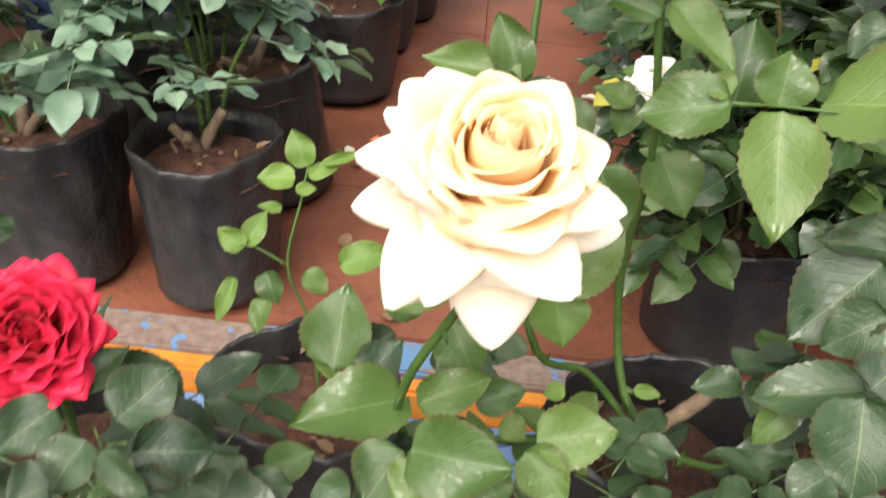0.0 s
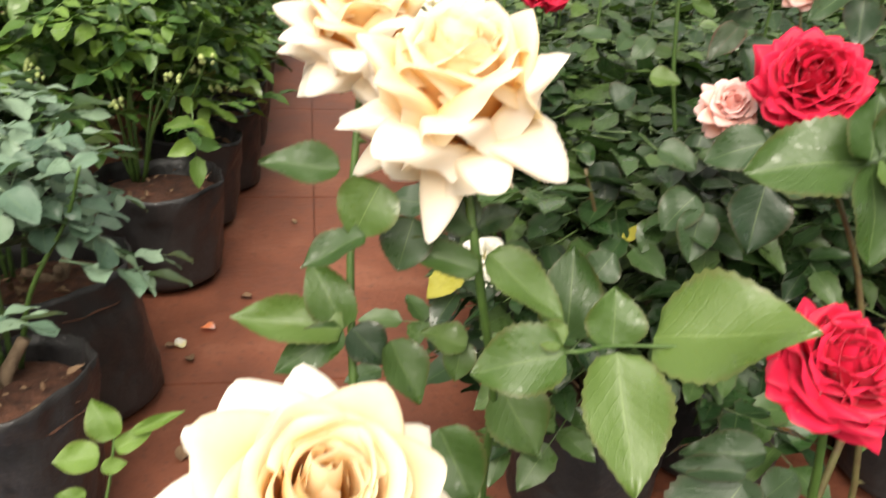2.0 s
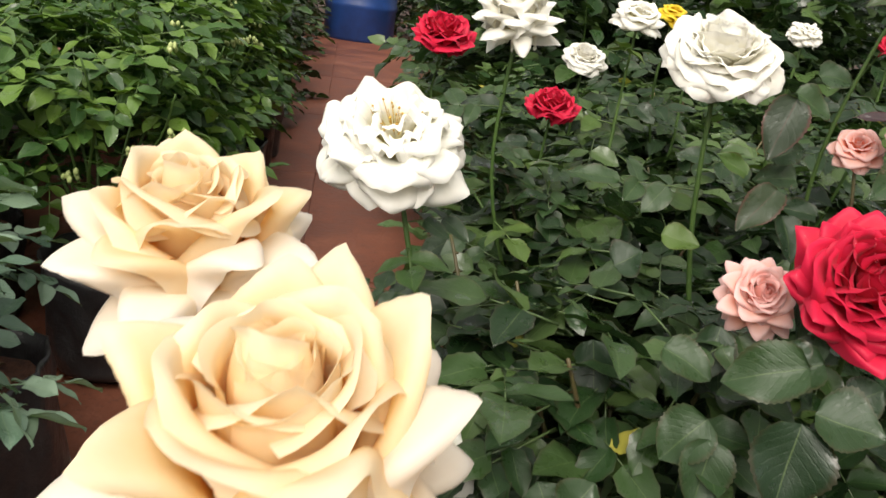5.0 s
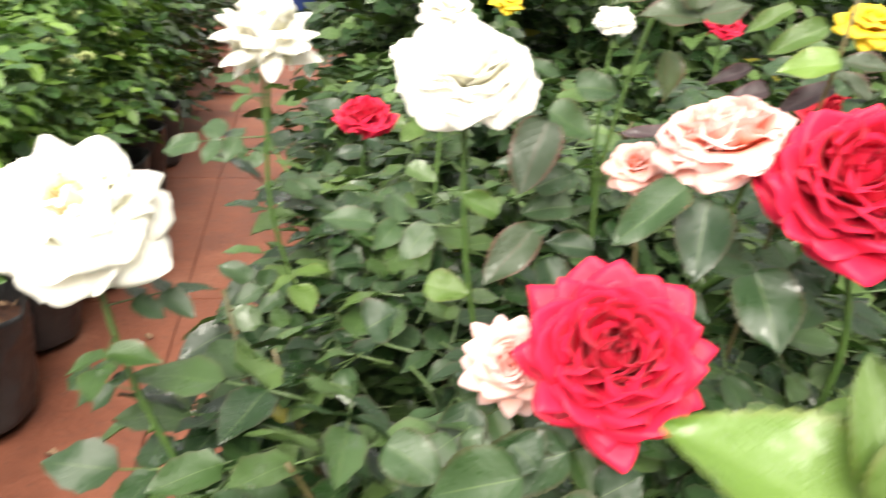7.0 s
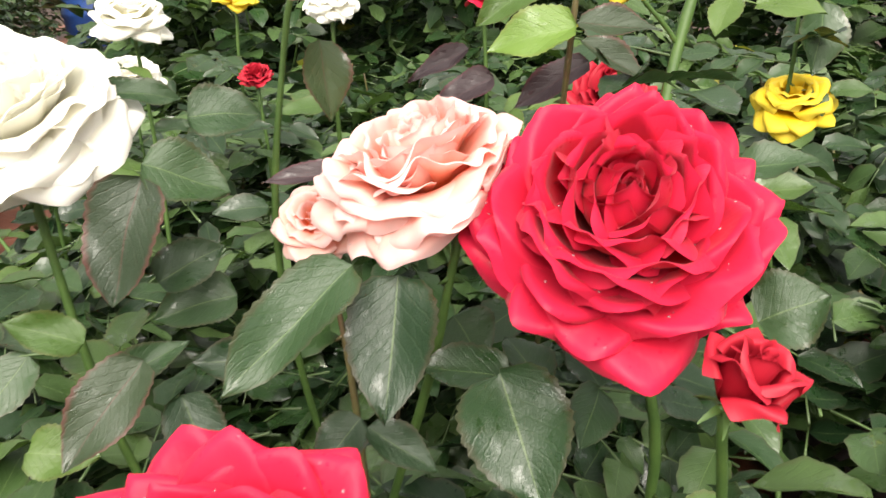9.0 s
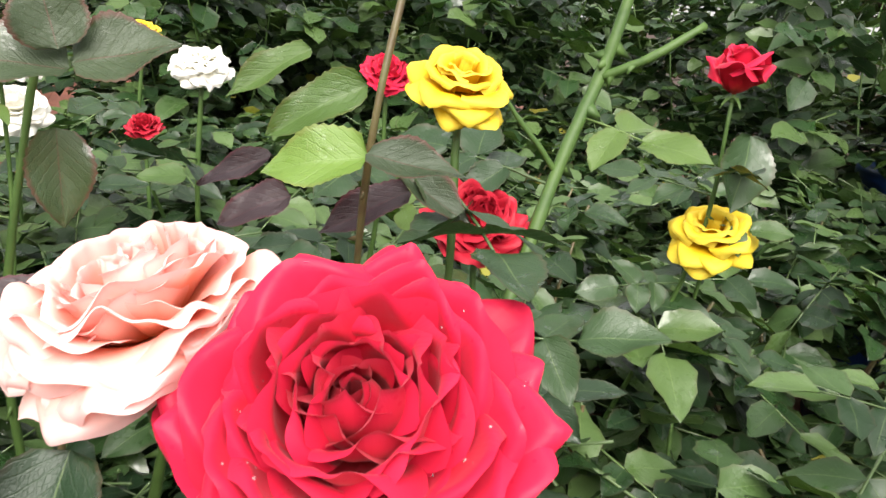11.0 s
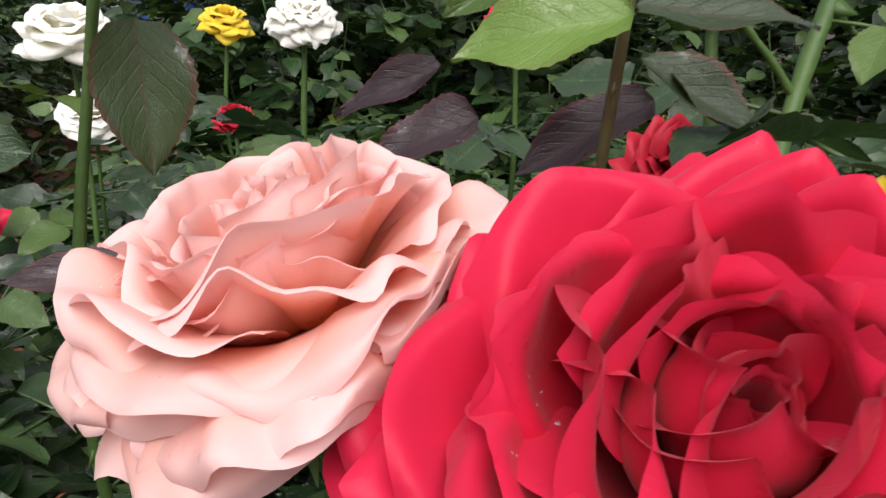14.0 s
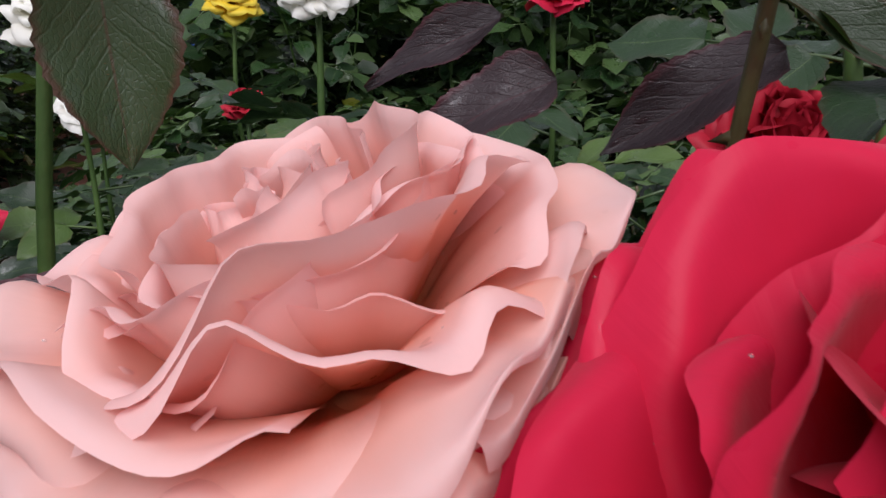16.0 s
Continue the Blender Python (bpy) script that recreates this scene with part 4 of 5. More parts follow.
PEACH_LOW2 = [
    ((0.057, 0.444, 0.412), (0.029, 0.463, 0.439), 0.034, LEAF),
    ((0.076, 0.432, 0.444), (0.036, 0.422, 0.433), 0.017, LEAF),
    ((0.024, 0.404, 0.384), (0.048, 0.426, 0.406), 0.031, LEAF_DARK),
    ((0.121, 0.451, 0.406), (0.114, 0.435, 0.387), 0.037, LEAF_DARK),
    ((0.040, 0.466, 0.376), (-0.016, 0.444, 0.360), 0.026, LEAF_DARK),
    ((-0.062, 0.480, 0.384), (-0.067, 0.462, 0.364), 0.020, LEAF),
    ((-0.032, 0.483, 0.412), (-0.014, 0.477, 0.398), 0.019, LEAF),
    ((-0.065, 0.492, 0.401), (-0.053, 0.479, 0.380), 0.022, LEAF),
    ((0.094, 0.414, 0.377), (0.072, 0.426, 0.389), 0.024, LEAF_DARK),
]
PEACH_LOW3 = [
    ((-0.017, 0.452, 0.369), (0.003, 0.436, 0.347), 0.017, LEAF_LIME),
    ((-0.005, 0.474, 0.427), (0.030, 0.487, 0.438), 0.025, LEAF_LIME),
    ((0.122, 0.394, 0.373), (0.138, 0.384, 0.365), 0.020, LEAF),
    ((0.077, 0.319, 0.396), (0.059, 0.303, 0.383), 0.041, LEAF),
    ((0.111, 0.332, 0.382), (0.123, 0.320, 0.373), 0.029, LEAF),
    ((0.166, 0.429, 0.374), (0.151, 0.427, 0.368), 0.014, LEAF_LIME),
    ((0.217, 0.440, 0.371), (0.236, 0.435, 0.373), 0.011, LEAF_LIME),
    ((0.302, 0.387, 0.435), (0.276, 0.369, 0.399), 0.024, LEAF),
]
SHOOT = [
    ((-0.051, 0.581, 0.447), (-0.067, 0.591, 0.474), 0.025, LEAF_LIME),
    ((-0.060, 0.573, 0.438), (-0.090, 0.567, 0.441), 0.024, LEAF_LIME),
    ((-0.050, 0.577, 0.440), (-0.026, 0.587, 0.449), 0.015, LEAF_LIME),
    ((-0.040, 0.584, 0.449), (-0.003, 0.595, 0.459), 0.010, LEAF_LIME),
    ((-0.059, 0.569, 0.430), (-0.042, 0.574, 0.431), 0.012, LEAF_LIME),
    ((-0.068, 0.559, 0.416), (-0.088, 0.556, 0.420), 0.010, LEAF_LIME),
    ((-0.100, 0.558, 0.376), (-0.087, 0.579, 0.401), 0.021, LEAF_LIME),
    ((-0.101, 0.557, 0.375), (-0.124, 0.560, 0.390), 0.021, LEAF_LIME),
    ((-0.106, 0.541, 0.355), (-0.115, 0.514, 0.325), 0.016, LEAF_LIME),
]
RED_FRONT = [
    ((-0.100, 0.277, 0.476), (-0.081, 0.300, 0.488), 0.025, LEAF_DARK),
    ((-0.076, 0.268, 0.468), (-0.055, 0.294, 0.483), 0.034, LEAF_DARK),
    ((-0.063, 0.254, 0.464), (-0.027, 0.264, 0.459), 0.033, LEAF_DARK),
    ((-0.063, 0.244, 0.456), (-0.035, 0.242, 0.443), 0.026, LEAF_DARK),
    ((-0.101, 0.263, 0.478), (-0.121, 0.239, 0.471), 0.028, LEAF_DARK),
    ((-0.083, 0.251, 0.472), (-0.093, 0.228, 0.459), 0.028, LEAF_DARK),
    ((-0.128, 0.319, 0.427), (-0.121, 0.362, 0.468), 0.021, LEAF_DARK),
    ((-0.072, 0.244, 0.474), (-0.049, 0.233, 0.455), 0.017, LEAF_DARK),
    ((-0.122, 0.274, 0.457), (-0.142, 0.269, 0.466), 0.026, LEAF_DARK),
]
RED_FRONT2 = [
    ((-0.030, 0.297, 0.394), (-0.046, 0.308, 0.407), 0.026, LEAF_DARK),
    ((-0.021, 0.320, 0.383), (0.007, 0.333, 0.388), 0.025, LEAF),
    ((-0.027, 0.296, 0.391), (0.000, 0.304, 0.391), 0.027, LEAF_DARK),
    ((-0.031, 0.273, 0.414), (-0.049, 0.275, 0.421), 0.026, LEAF_DARK),
    ((0.014, 0.302, 0.400), (0.034, 0.296, 0.392), 0.027, LEAF_DARK),
    ((-0.097, 0.312, 0.463), (-0.060, 0.312, 0.445), 0.026, LEAF_DARK),
    ((-0.169, 0.359, 0.503), (-0.181, 0.359, 0.516), 0.021, LEAF_DARK),
    ((-0.088, 0.226, 0.469), (-0.102, 0.215, 0.469), 0.029, LEAF_DARK),
]
RIGHT_FRONT = [
    ((0.335, 0.421, 0.511), (0.285, 0.396, 0.466), 0.060, LEAF_DARK),
    ((0.329, 0.371, 0.453), (0.269, 0.385, 0.427), 0.039, LEAF_DARK),
    ((0.319, 0.355, 0.461), (0.314, 0.316, 0.418), 0.056, LEAF_DARK),
    ((0.332, 0.388, 0.497), (0.301, 0.387, 0.468), 0.038, LEAF_DARK),
    ((0.333, 0.417, 0.523), (0.295, 0.435, 0.517), 0.016, LEAF_DARK),
    ((0.303, 0.367, 0.398), (0.271, 0.377, 0.389), 0.025, LEAF_DARK),
    ((0.321, 0.357, 0.466), (0.335, 0.363, 0.485), 0.037, LEAF_DARK),
    ((0.304, 0.330, 0.423), (0.283, 0.323, 0.404), 0.030, LEAF_DARK),
    ((0.348, 0.424, 0.530), (0.305, 0.445, 0.518), 0.025, LEAF_DARK),
]
TALL_SHOOT = [
    ((0.495, 0.498, 0.800), (0.459, 0.521, 0.815), 0.031, LEAF_LIME),
    ((0.494, 0.497, 0.808), (0.496, 0.514, 0.833), 0.014, LEAF),
    ((0.494, 0.495, 0.805), (0.508, 0.494, 0.823), 0.026, LEAF),
]
BIG_LEAF = [
    ((0.392, 0.464, 0.694), (0.328, 0.477, 0.686), 0.052, LEAF),
    ((0.386, 0.455, 0.697), (0.388, 0.462, 0.732), 0.035, LEAF),
    ((0.387, 0.453, 0.696), (0.389, 0.432, 0.645), 0.040, LEAF),
    ((0.389, 0.452, 0.697), (0.418, 0.426, 0.696), 0.042, LEAF),
    ((0.390, 0.452, 0.700), (0.412, 0.440, 0.727), 0.038, LEAF),
]
RED_A = [
    ((0.644, 0.868, 0.756), (0.584, 0.841, 0.728), 0.031, LEAF_DARK),
    ((0.665, 0.875, 0.745), (0.643, 0.835, 0.702), 0.039, LEAF_DARK),
    ((0.704, 0.860, 0.696), (0.700, 0.810, 0.660), 0.049, LEAF_DARK),
    ((0.569, 0.951, 0.783), (0.545, 0.932, 0.731), 0.038, LEAF_BRONZE),
    ((0.570, 0.958, 0.787), (0.608, 0.953, 0.770), 0.032, LEAF_DARK),
    ((0.594, 0.971, 0.804), (0.628, 0.968, 0.803), 0.030, LEAF_DARK),
    ((0.658, 0.958, 0.835), (0.660, 0.951, 0.797), 0.025, LEAF_BRONZE),
    ((0.671, 0.933, 0.776), (0.621, 0.943, 0.776), 0.015, LEAF_PURPLE),
]
RED_A2 = [
    ((0.558, 1.002, 0.815), (0.595, 1.002, 0.808), 0.016, LEAF_DARK),
    ((0.748, 0.959, 0.808), (0.717, 0.968, 0.794), 0.019, LEAF_PURPLE),
    ((0.799, 0.950, 0.812), (0.761, 0.965, 0.790), 0.019, LEAF_PURPLE),
    ((0.767, 0.907, 0.837), (0.729, 0.925, 0.828), 0.026, LEAF_LIME),
    ((0.765, 0.903, 0.838), (0.797, 0.883, 0.836), 0.018, LEAF_BRONZE),
    ((0.790, 0.943, 0.824), (0.819, 0.921, 0.804), 0.016, LEAF_BRONZE),
    ((0.743, 0.979, 0.821), (0.710, 0.988, 0.806), 0.013, LEAF_PURPLE),
    ((0.774, 0.940, 0.859), (0.734, 0.949, 0.837), 0.021, LEAF),
    ((0.754, 0.956, 0.870), (0.720, 0.962, 0.850), 0.015, LEAF),
]
RED_A3 = [
    ((0.666, 0.932, 0.861), (0.621, 0.933, 0.863), 0.030, LEAF_BRONZE),
    ((0.667, 0.932, 0.862), (0.702, 0.928, 0.873), 0.029, LEAF_BRONZE),
    ((0.663, 0.930, 0.867), (0.657, 0.933, 0.892), 0.026, LEAF_BRONZE),
    ((0.636, 0.951, 0.878), (0.605, 0.949, 0.868), 0.016, LEAF_BRONZE),
    ((0.808, 0.819, 0.717), (0.832, 0.805, 0.731), 0.036, LEAF_DARK),
    ((0.532, 0.935, 0.714), (0.502, 0.937, 0.731), 0.020, LEAF),
    ((0.556, 0.921, 0.707), (0.516, 0.897, 0.675), 0.031, LEAF_BRONZE),
    ((0.538, 0.928, 0.695), (0.577, 0.936, 0.705), 0.018, LEAF_DARK),
    ((0.643, 0.865, 0.681), (0.668, 0.846, 0.664), 0.018, LEAF_DARK),
]
RED_A4 = [
    ((0.567, 0.963, 0.726), (0.601, 0.967, 0.739), 0.027, LEAF_DARK),
    ((0.604, 0.974, 0.707), (0.561, 0.973, 0.704), 0.031, LEAF_DARK),
    ((0.614, 0.942, 0.681), (0.576, 0.947, 0.688), 0.024, LEAF_DARK),
    ((0.569, 0.923, 0.684), (0.577, 0.900, 0.649), 0.028, LEAF_DARK),
    ((0.648, 0.900, 0.663), (0.623, 0.893, 0.646), 0.025, LEAF_DARK),
    ((0.798, 0.941, 0.821), (0.817, 0.927, 0.803), 0.018, LEAF_BRONZE),
    ((0.778, 0.865, 0.665), (0.787, 0.854, 0.659), 0.018, LEAF_DARK),
    ((0.760, 0.902, 0.665), (0.788, 0.893, 0.677), 0.031, LEAF_DARK),
    ((0.706, 0.923, 0.695), (0.717, 0.906, 0.674), 0.035, LEAF_DARK),
]
RED_B = [
    ((0.549, 0.783, 0.610), (0.483, 0.789, 0.589), 0.041, LEAF_DARK),
    ((0.553, 0.790, 0.609), (0.534, 0.805, 0.619), 0.030, LEAF_DARK),
    ((0.502, 0.857, 0.601), (0.485, 0.833, 0.561), 0.034, LEAF_DARK),
    ((0.568, 0.770, 0.584), (0.595, 0.769, 0.600), 0.034, LEAF_DARK),
    ((0.567, 0.854, 0.660), (0.557, 0.830, 0.602), 0.026, LEAF_DARK),
    ((0.487, 0.979, 0.638), (0.522, 0.965, 0.636), 0.029, LEAF),
    ((0.506, 0.739, 0.628), (0.456, 0.760, 0.603), 0.044, LEAF_DARK),
    ((0.509, 0.734, 0.587), (0.493, 0.711, 0.527), 0.059, LEAF_DARK),
    ((0.521, 0.739, 0.592), (0.558, 0.711, 0.594), 0.050, LEAF_DARK),
]
RED_B2 = [
    ((0.512, 0.784, 0.619), (0.526, 0.769, 0.609), 0.036, LEAF_DARK),
    ((0.462, 0.771, 0.564), (0.430, 0.769, 0.529), 0.045, LEAF_DARK),
    ((0.465, 0.762, 0.552), (0.452, 0.741, 0.505), 0.040, LEAF_DARK),
    ((0.439, 0.822, 0.596), (0.473, 0.799, 0.583), 0.036, LEAF_DARK),
    ((0.438, 0.954, 0.611), (0.460, 0.951, 0.630), 0.042, LEAF_DARK),
    ((0.417, 0.912, 0.554), (0.420, 0.886, 0.503), 0.040, LEAF_DARK),
    ((0.355, 0.772, 0.476), (0.348, 0.785, 0.492), 0.040, LEAF_DARK),
    ((0.367, 0.763, 0.481), (0.387, 0.769, 0.504), 0.040, LEAF_DARK),
]
peach = thing("rose_bush", "peach-cream rose bush with three large blooms on tall canes", "rose bush", "potted plants", (0.27, 0.52, 0.22))


def cane(plant, points, r0, r1, material=STEM, thorns=6, seed=0, name="cane", sprigs=0, lowest=0.35):
    """A cane under a plant, with a few compound leaves along its upper part."""
    rng = random.Random(seed * 31 + 5)
    line = bend([Vector(p) for p in points], 6)
    for n in range(sprigs):
        i = int((lowest + (0.93 - lowest) * (n + rng.random() * 0.7) / sprigs) * (len(line) - 1))
        a = 2.4 * n + rng.uniform(-0.5, 0.5)
        out = Vector((math.cos(a), math.sin(a), rng.uniform(-0.1, 0.35)))
        leaf_at(plant, SPRIG[(seed + n) % 6], line[i], out, (-0.1, -0.4, 1), rng.uniform(0.75, 1.05))
    return stem_part(name, [Vector(p) - plant.location for p in points], 0.75 * r0, 0.75 * r1, material, plant, "", thorns, seed)


cane(peach, [(0.263, 0.50, 0.22), (0.262, 0.50, 0.27), (0.285, 0.505, 0.295), (0.318, 0.515, 0.325)], 0.010, 0.0085, BARK, 0, 1, "old_stub")
cane(peach, [(0.262, 0.50, 0.265), (0.235, 0.505, 0.30), (0.22, 0.52, 0.345), (0.205, 0.515, 0.43), (0.20, 0.49, 0.53), (0.178, 0.465, 0.63), (0.167, 0.489, 0.705)], 0.0055, 0.0032, STEM, 9, 2)
cane(peach, [(0.255, 0.50, 0.26), (0.20, 0.51, 0.32), (0.147, 0.47, 0.372), (0.12, 0.50, 0.47), (0.114, 0.55, 0.60), (0.122, 0.594, 0.717)], 0.005, 0.003, STEM, 9, 3)
cane(peach, [(0.255, 0.50, 0.26), (0.16, 0.45, 0.30), (0.06, 0.40, 0.34), (0.056, 0.368, 0.42), (0.086, 0.345, 0.51), (0.084, 0.34, 0.54)], 0.005, 0.0032, STEM, 6, 4)
cane(peach, [(0.27, 0.50, 0.25), (0.31, 0.45, 0.29), (0.36, 0.42, 0.345)], 0.0045, 0.003, STEM, 5, 5)
cane(peach, [(-0.03, 0.53, 0.24), (-0.045, 0.55, 0.31), (-0.064, 0.557, 0.362), (-0.055, 0.575, 0.42), (-0.05, 0.585, 0.455)], 0.0022, 0.0012, STEM, 0, 6)
cane(peach, [(-0.064, 0.557, 0.362), (-0.095, 0.557, 0.378), (-0.118, 0.556, 0.37)], 0.0016, 0.001, STEM, 0, 7)
cane(peach, [(0.197, 0.47, 0.585), (0.222, 0.432, 0.598), (0.25, 0.438, 0.597), (0.29, 0.43, 0.60)], 0.0016, 0.0012, STEM, 0, 8)
cane(peach, [(0.118, 0.52, 0.53), (0.108, 0.53, 0.558)], 0.0014, 0.001, STEM, 0, 9)
leaves_on(peach, PEACH_SIDE, PEACH_UPPER, PEACH_MID, PEACH_LOW, PEACH_LOW2, PEACH_LOW3, SHOOT)
CREAMY = "peach-cream bloom with pointed outer petals"
bloom(peach, (0.088, 0.352, 0.563), (0.10, -0.50, 0.86), 0.064, PEACH, HYBRID, 1, CREAMY, 0.3, 0.08, CREAM, 1.3)
bloom(peach, (0.166, 0.490, 0.699), (-0.05, -0.25, 0.97), 0.061, PEACH, HYBRID, 2, CREAMY, 1.1, 0.08, CREAM, 1.3)
bloom(peach, (0.122, 0.595, 0.722), (-0.1, -0.22, 0.97), 0.050, PEACH, HYBRID, 3, CREAMY, 2.0, 0.08, CREAM, 1.2)

# ---- red rose beside it, leaves in front ----
front = thing("rose_bush", "red rose bush with dark wet leaves in a front bag", "rose bush", "potted plants", (-0.22, 0.42, 0.2))
cane(front, [(-0.22, 0.42, 0.2), (-0.17, 0.36, 0.30), (-0.12, 0.30, 0.42), (-0.116, 0.285, 0.49)], 0.005, 0.0035, STEM, 6, 11)
leaves_on(front, RED_FRONT, RED_FRONT2)
bloom(front, (-0.124, 0.290, 0.495), (0.25, -0.55, 0.8), 0.040, RED, FULL, 21, "bright red full bloom with wet petals", 0.0, 0.07, None, 1.3, 260)
side = thing("rose_bush", "red rose bush with broad wet leaves in a front bag", "rose bush", "potted plants", (0.46, 0.50, 0.2))
cane(side, [(0.46, 0.50, 0.2), (0.43, 0.47, 0.35), (0.40, 0.44, 0.48), (0.383, 0.432, 0.57)], 0.005, 0.0035, STEM, 6, 12)
cane(side, [(0.45, 0.49, 0.3), (0.44, 0.45, 0.45), (0.42, 0.47, 0.60), (0.382, 0.48, 0.685)], 0.004, 0.002, STEM_RED, 6, 13)
leaves_on(side, RIGHT_FRONT, BIG_LEAF, TALL_SHOOT)
cane(side, [(0.45, 0.50, 0.35), (0.50, 0.53, 0.55), (0.51, 0.515, 0.72), (0.50, 0.505, 0.795)], 0.004, 0.0022, STEM_RED, 6, 14)
bloom(side, (0.385, 0.435, 0.577), (0.1, -0.5, 0.85), 0.046, RED, FULL, 22, "bright red full bloom with wet petals", 0.0, 0.07, None, 1.3, 260)

def thicket(plant, x0, x1, y0, y1, z0, z1, count, seed):
    """Compound leaves that fill the lower part of a plant."""
    rng = random.Random(seed)
    for n in range(count):
        at = (rng.uniform(x0, x1), rng.uniform(y0, y1), rng.uniform(z0, z1))
        a = rng.uniform(0, 6.28)
        leaf_at(plant, SPRIG[rng.randrange(6)], at, (math.cos(a), math.sin(a), rng.uniform(-0.2, 0.3)), (rng.uniform(-0.3, 0.3), -0.5, 1), rng.uniform(0.75, 1.1))


thicket(front, -0.27, -0.06, 0.26, 0.40, 0.26, 0.41, 26, 1)
thicket(peach, 0.06, 0.22, 0.34, 0.47, 0.25, 0.34, 13, 2)
thicket(side, 0.32, 0.52, 0.37, 0.50, 0.27, 0.42, 22, 3)

# ---- white, red and pink roses of the near row ----
near = bushes[0]
near2 = bushes[1]
cane(near, [(0.40, 0.97, 0.22), (0.33, 0.95, 0.40), (0.26, 0.96, 0.56), (0.225, 0.985, 0.695)], 0.0045, 0.003, STEM, 8, 31, sprigs=4, lowest=0.55)
white_head = bloom(near, (0.224, 0.985, 0.698), (-0.05, -0.42, 0.9), 0.076, WHITE, RAGGED, 31, "white full-blown bloom with ragged petals", 0.0, 0.16)
stamen_tuft(white_head, 0.056, 5)
cane(near, [(0.40, 0.97, 0.22), (0.34, 0.93, 0.36), (0.288, 0.885, 0.438)], 0.004, 0.0025, STEM, 6, 32, sprigs=5)
bloom(near, (0.288, 0.883, 0.440), (0.05, -0.4, 0.9), 0.042, WHITE, OPEN, 32, "small white bloom")
cane(near2, [(0.70, 1.05, 0.22), (0.58, 1.0, 0.45), (0.53, 1.0, 0.62), (0.514, 1.005, 0.80)], 0.0045, 0.003, STEM, 8, 33, sprigs=5)
bloom(near2, (0.517, 1.005, 0.800), (-0.05, -0.45, 0.88), 0.063, WHITE, LOOSE, 33, "large open white bloom with a cream heart", 0.0, 0.14)
cane(near2, [(0.56, 1.30, 0.22), (0.42, 1.22, 0.45), (0.36, 1.20, 0.62), (0.36, 1.19, 0.795)], 0.004, 0.003, STEM, 8, 34, sprigs=5)
bloom(near2, (0.36, 1.192, 0.795), (-0.1, -0.1, 0.98), 0.048, WHITE, HYBRID, 34, "half-open white bloom")
cane(near2, [(0.72, 1.02, 0.22), (0.64, 0.9, 0.42), (0.59, 0.82, 0.56), (0.576, 0.80, 0.665)], 0.0045, 0.0032, STEM, 8, 35, sprigs=5)
bloom(near2, (0.576, 0.80, 0.667), (-0.22, -0.72, 0.65), 0.064, RED, FULL, 35, "bright red full bloom with wet petals", 0.0, 0.07, None, 1.3, 260)
cane(near2, [(0.64, 0.9, 0.42), (0.56, 0.88, 0.54), (0.533, 0.866, 0.622)], 0.003, 0.002, STEM, 4, 36, sprigs=5)
bloom(near2, (0.533, 0.868, 0.623), (-0.25, -0.7, 0.6), 0.034, PINK, HYBRID, 36, "small salmon pink bloom")
leaves_on(near2, RED_A, RED_A2, RED_A3, RED_A4, RED_B, RED_B2)
cane(near2, [(0.74, 1.04, 0.22), (0.80, 0.93, 0.45), (0.79, 0.86, 0.62), (0.755, 0.855, 0.755)], 0.005, 0.0035, STEM, 8, 37, sprigs=5)
AWAY = (0.7136, 0.8826, 0.7694)
bloom(near2, (0.752, 0.843, 0.762), (-0.22, -0.60, 0.77), 0.067, RED, FULL, 37, "bright red full bloom with wet petals", 0.8, 0.025, None, 1.7, 420, ((0.682, 0.904, 0.800), 0.047))
cane(near2, [(0.79, 0.90, 0.52), (0.775, 0.80, 0.62), (0.749, 0.768, 0.72)], 0.004, 0.003, STEM, 4, 38)
bloom(near2, (0.749, 0.767, 0.722), (0.3, -0.35, 0.85), 0.020, DEEP_RED, BUD, 38, "deep red half-open bud")
cane(near2, [(0.71, 1.03, 0.22), (0.66, 0.95, 0.5), (0.685, 0.90, 0.68), (0.697, 0.882, 0.76)], 0.004, 0.003, STEM, 6, 39)
bloom(near2, (0.690, 0.905, 0.771), (-0.27, -0.04, 0.96), 0.056, PINK, LOOSE, 39, "salmon pink bloom with wavy loose petals", 0.0, 0.12, None, 1.7, 30, (AWAY, (0.74, -0.66, -0.13)))
cane(near2, [(0.66, 0.95, 0.5), (0.655, 0.95, 0.66), (0.650, 0.966, 0.74)], 0.003, 0.002, STEM_RED, 4, 40)
bloom(near2, (0.650, 0.966, 0.742), (-0.3, -0.5, 0.75), 0.026, PINK, OPEN, 40, "small faded pink bloom")
cane(near2, [(0.74, 1.04, 0.22), (0.66, 1.0, 0.5), (0.63, 0.99, 0.70), (0.645, 0.98, 0.83), (0.66, 0.97, 0.88)], 0.0034, 0.002, STEM, 8, 41)
cane(near2, [(0.76, 1.04, 0.22), (0.78, 1.0, 0.5), (0.775, 0.95, 0.72), (0.77, 0.915, 0.84), (0.79, 0.93, 0.93)], 0.003, 0.0018, STEM_RED, 8, 42)

# ---- farther blooms ----
def far_bloom(plant, at, axis, radius, material, rings, seed, label, spin=0.0, loose=0.09):
    x, y, z = at
    p = plant.location
    cane(plant, [(p.x, p.y, 0.25), ((x + p.x) / 2, (y + p.y) / 2, 0.45), (x, y + 0.01, z - 0.15), (x, y, z)], 0.004, 0.0025, STEM, 5, seed, sprigs=8)
    bloom(plant, at, axis, radius, material, rings, seed, label, spin, loose, None, 0.7)


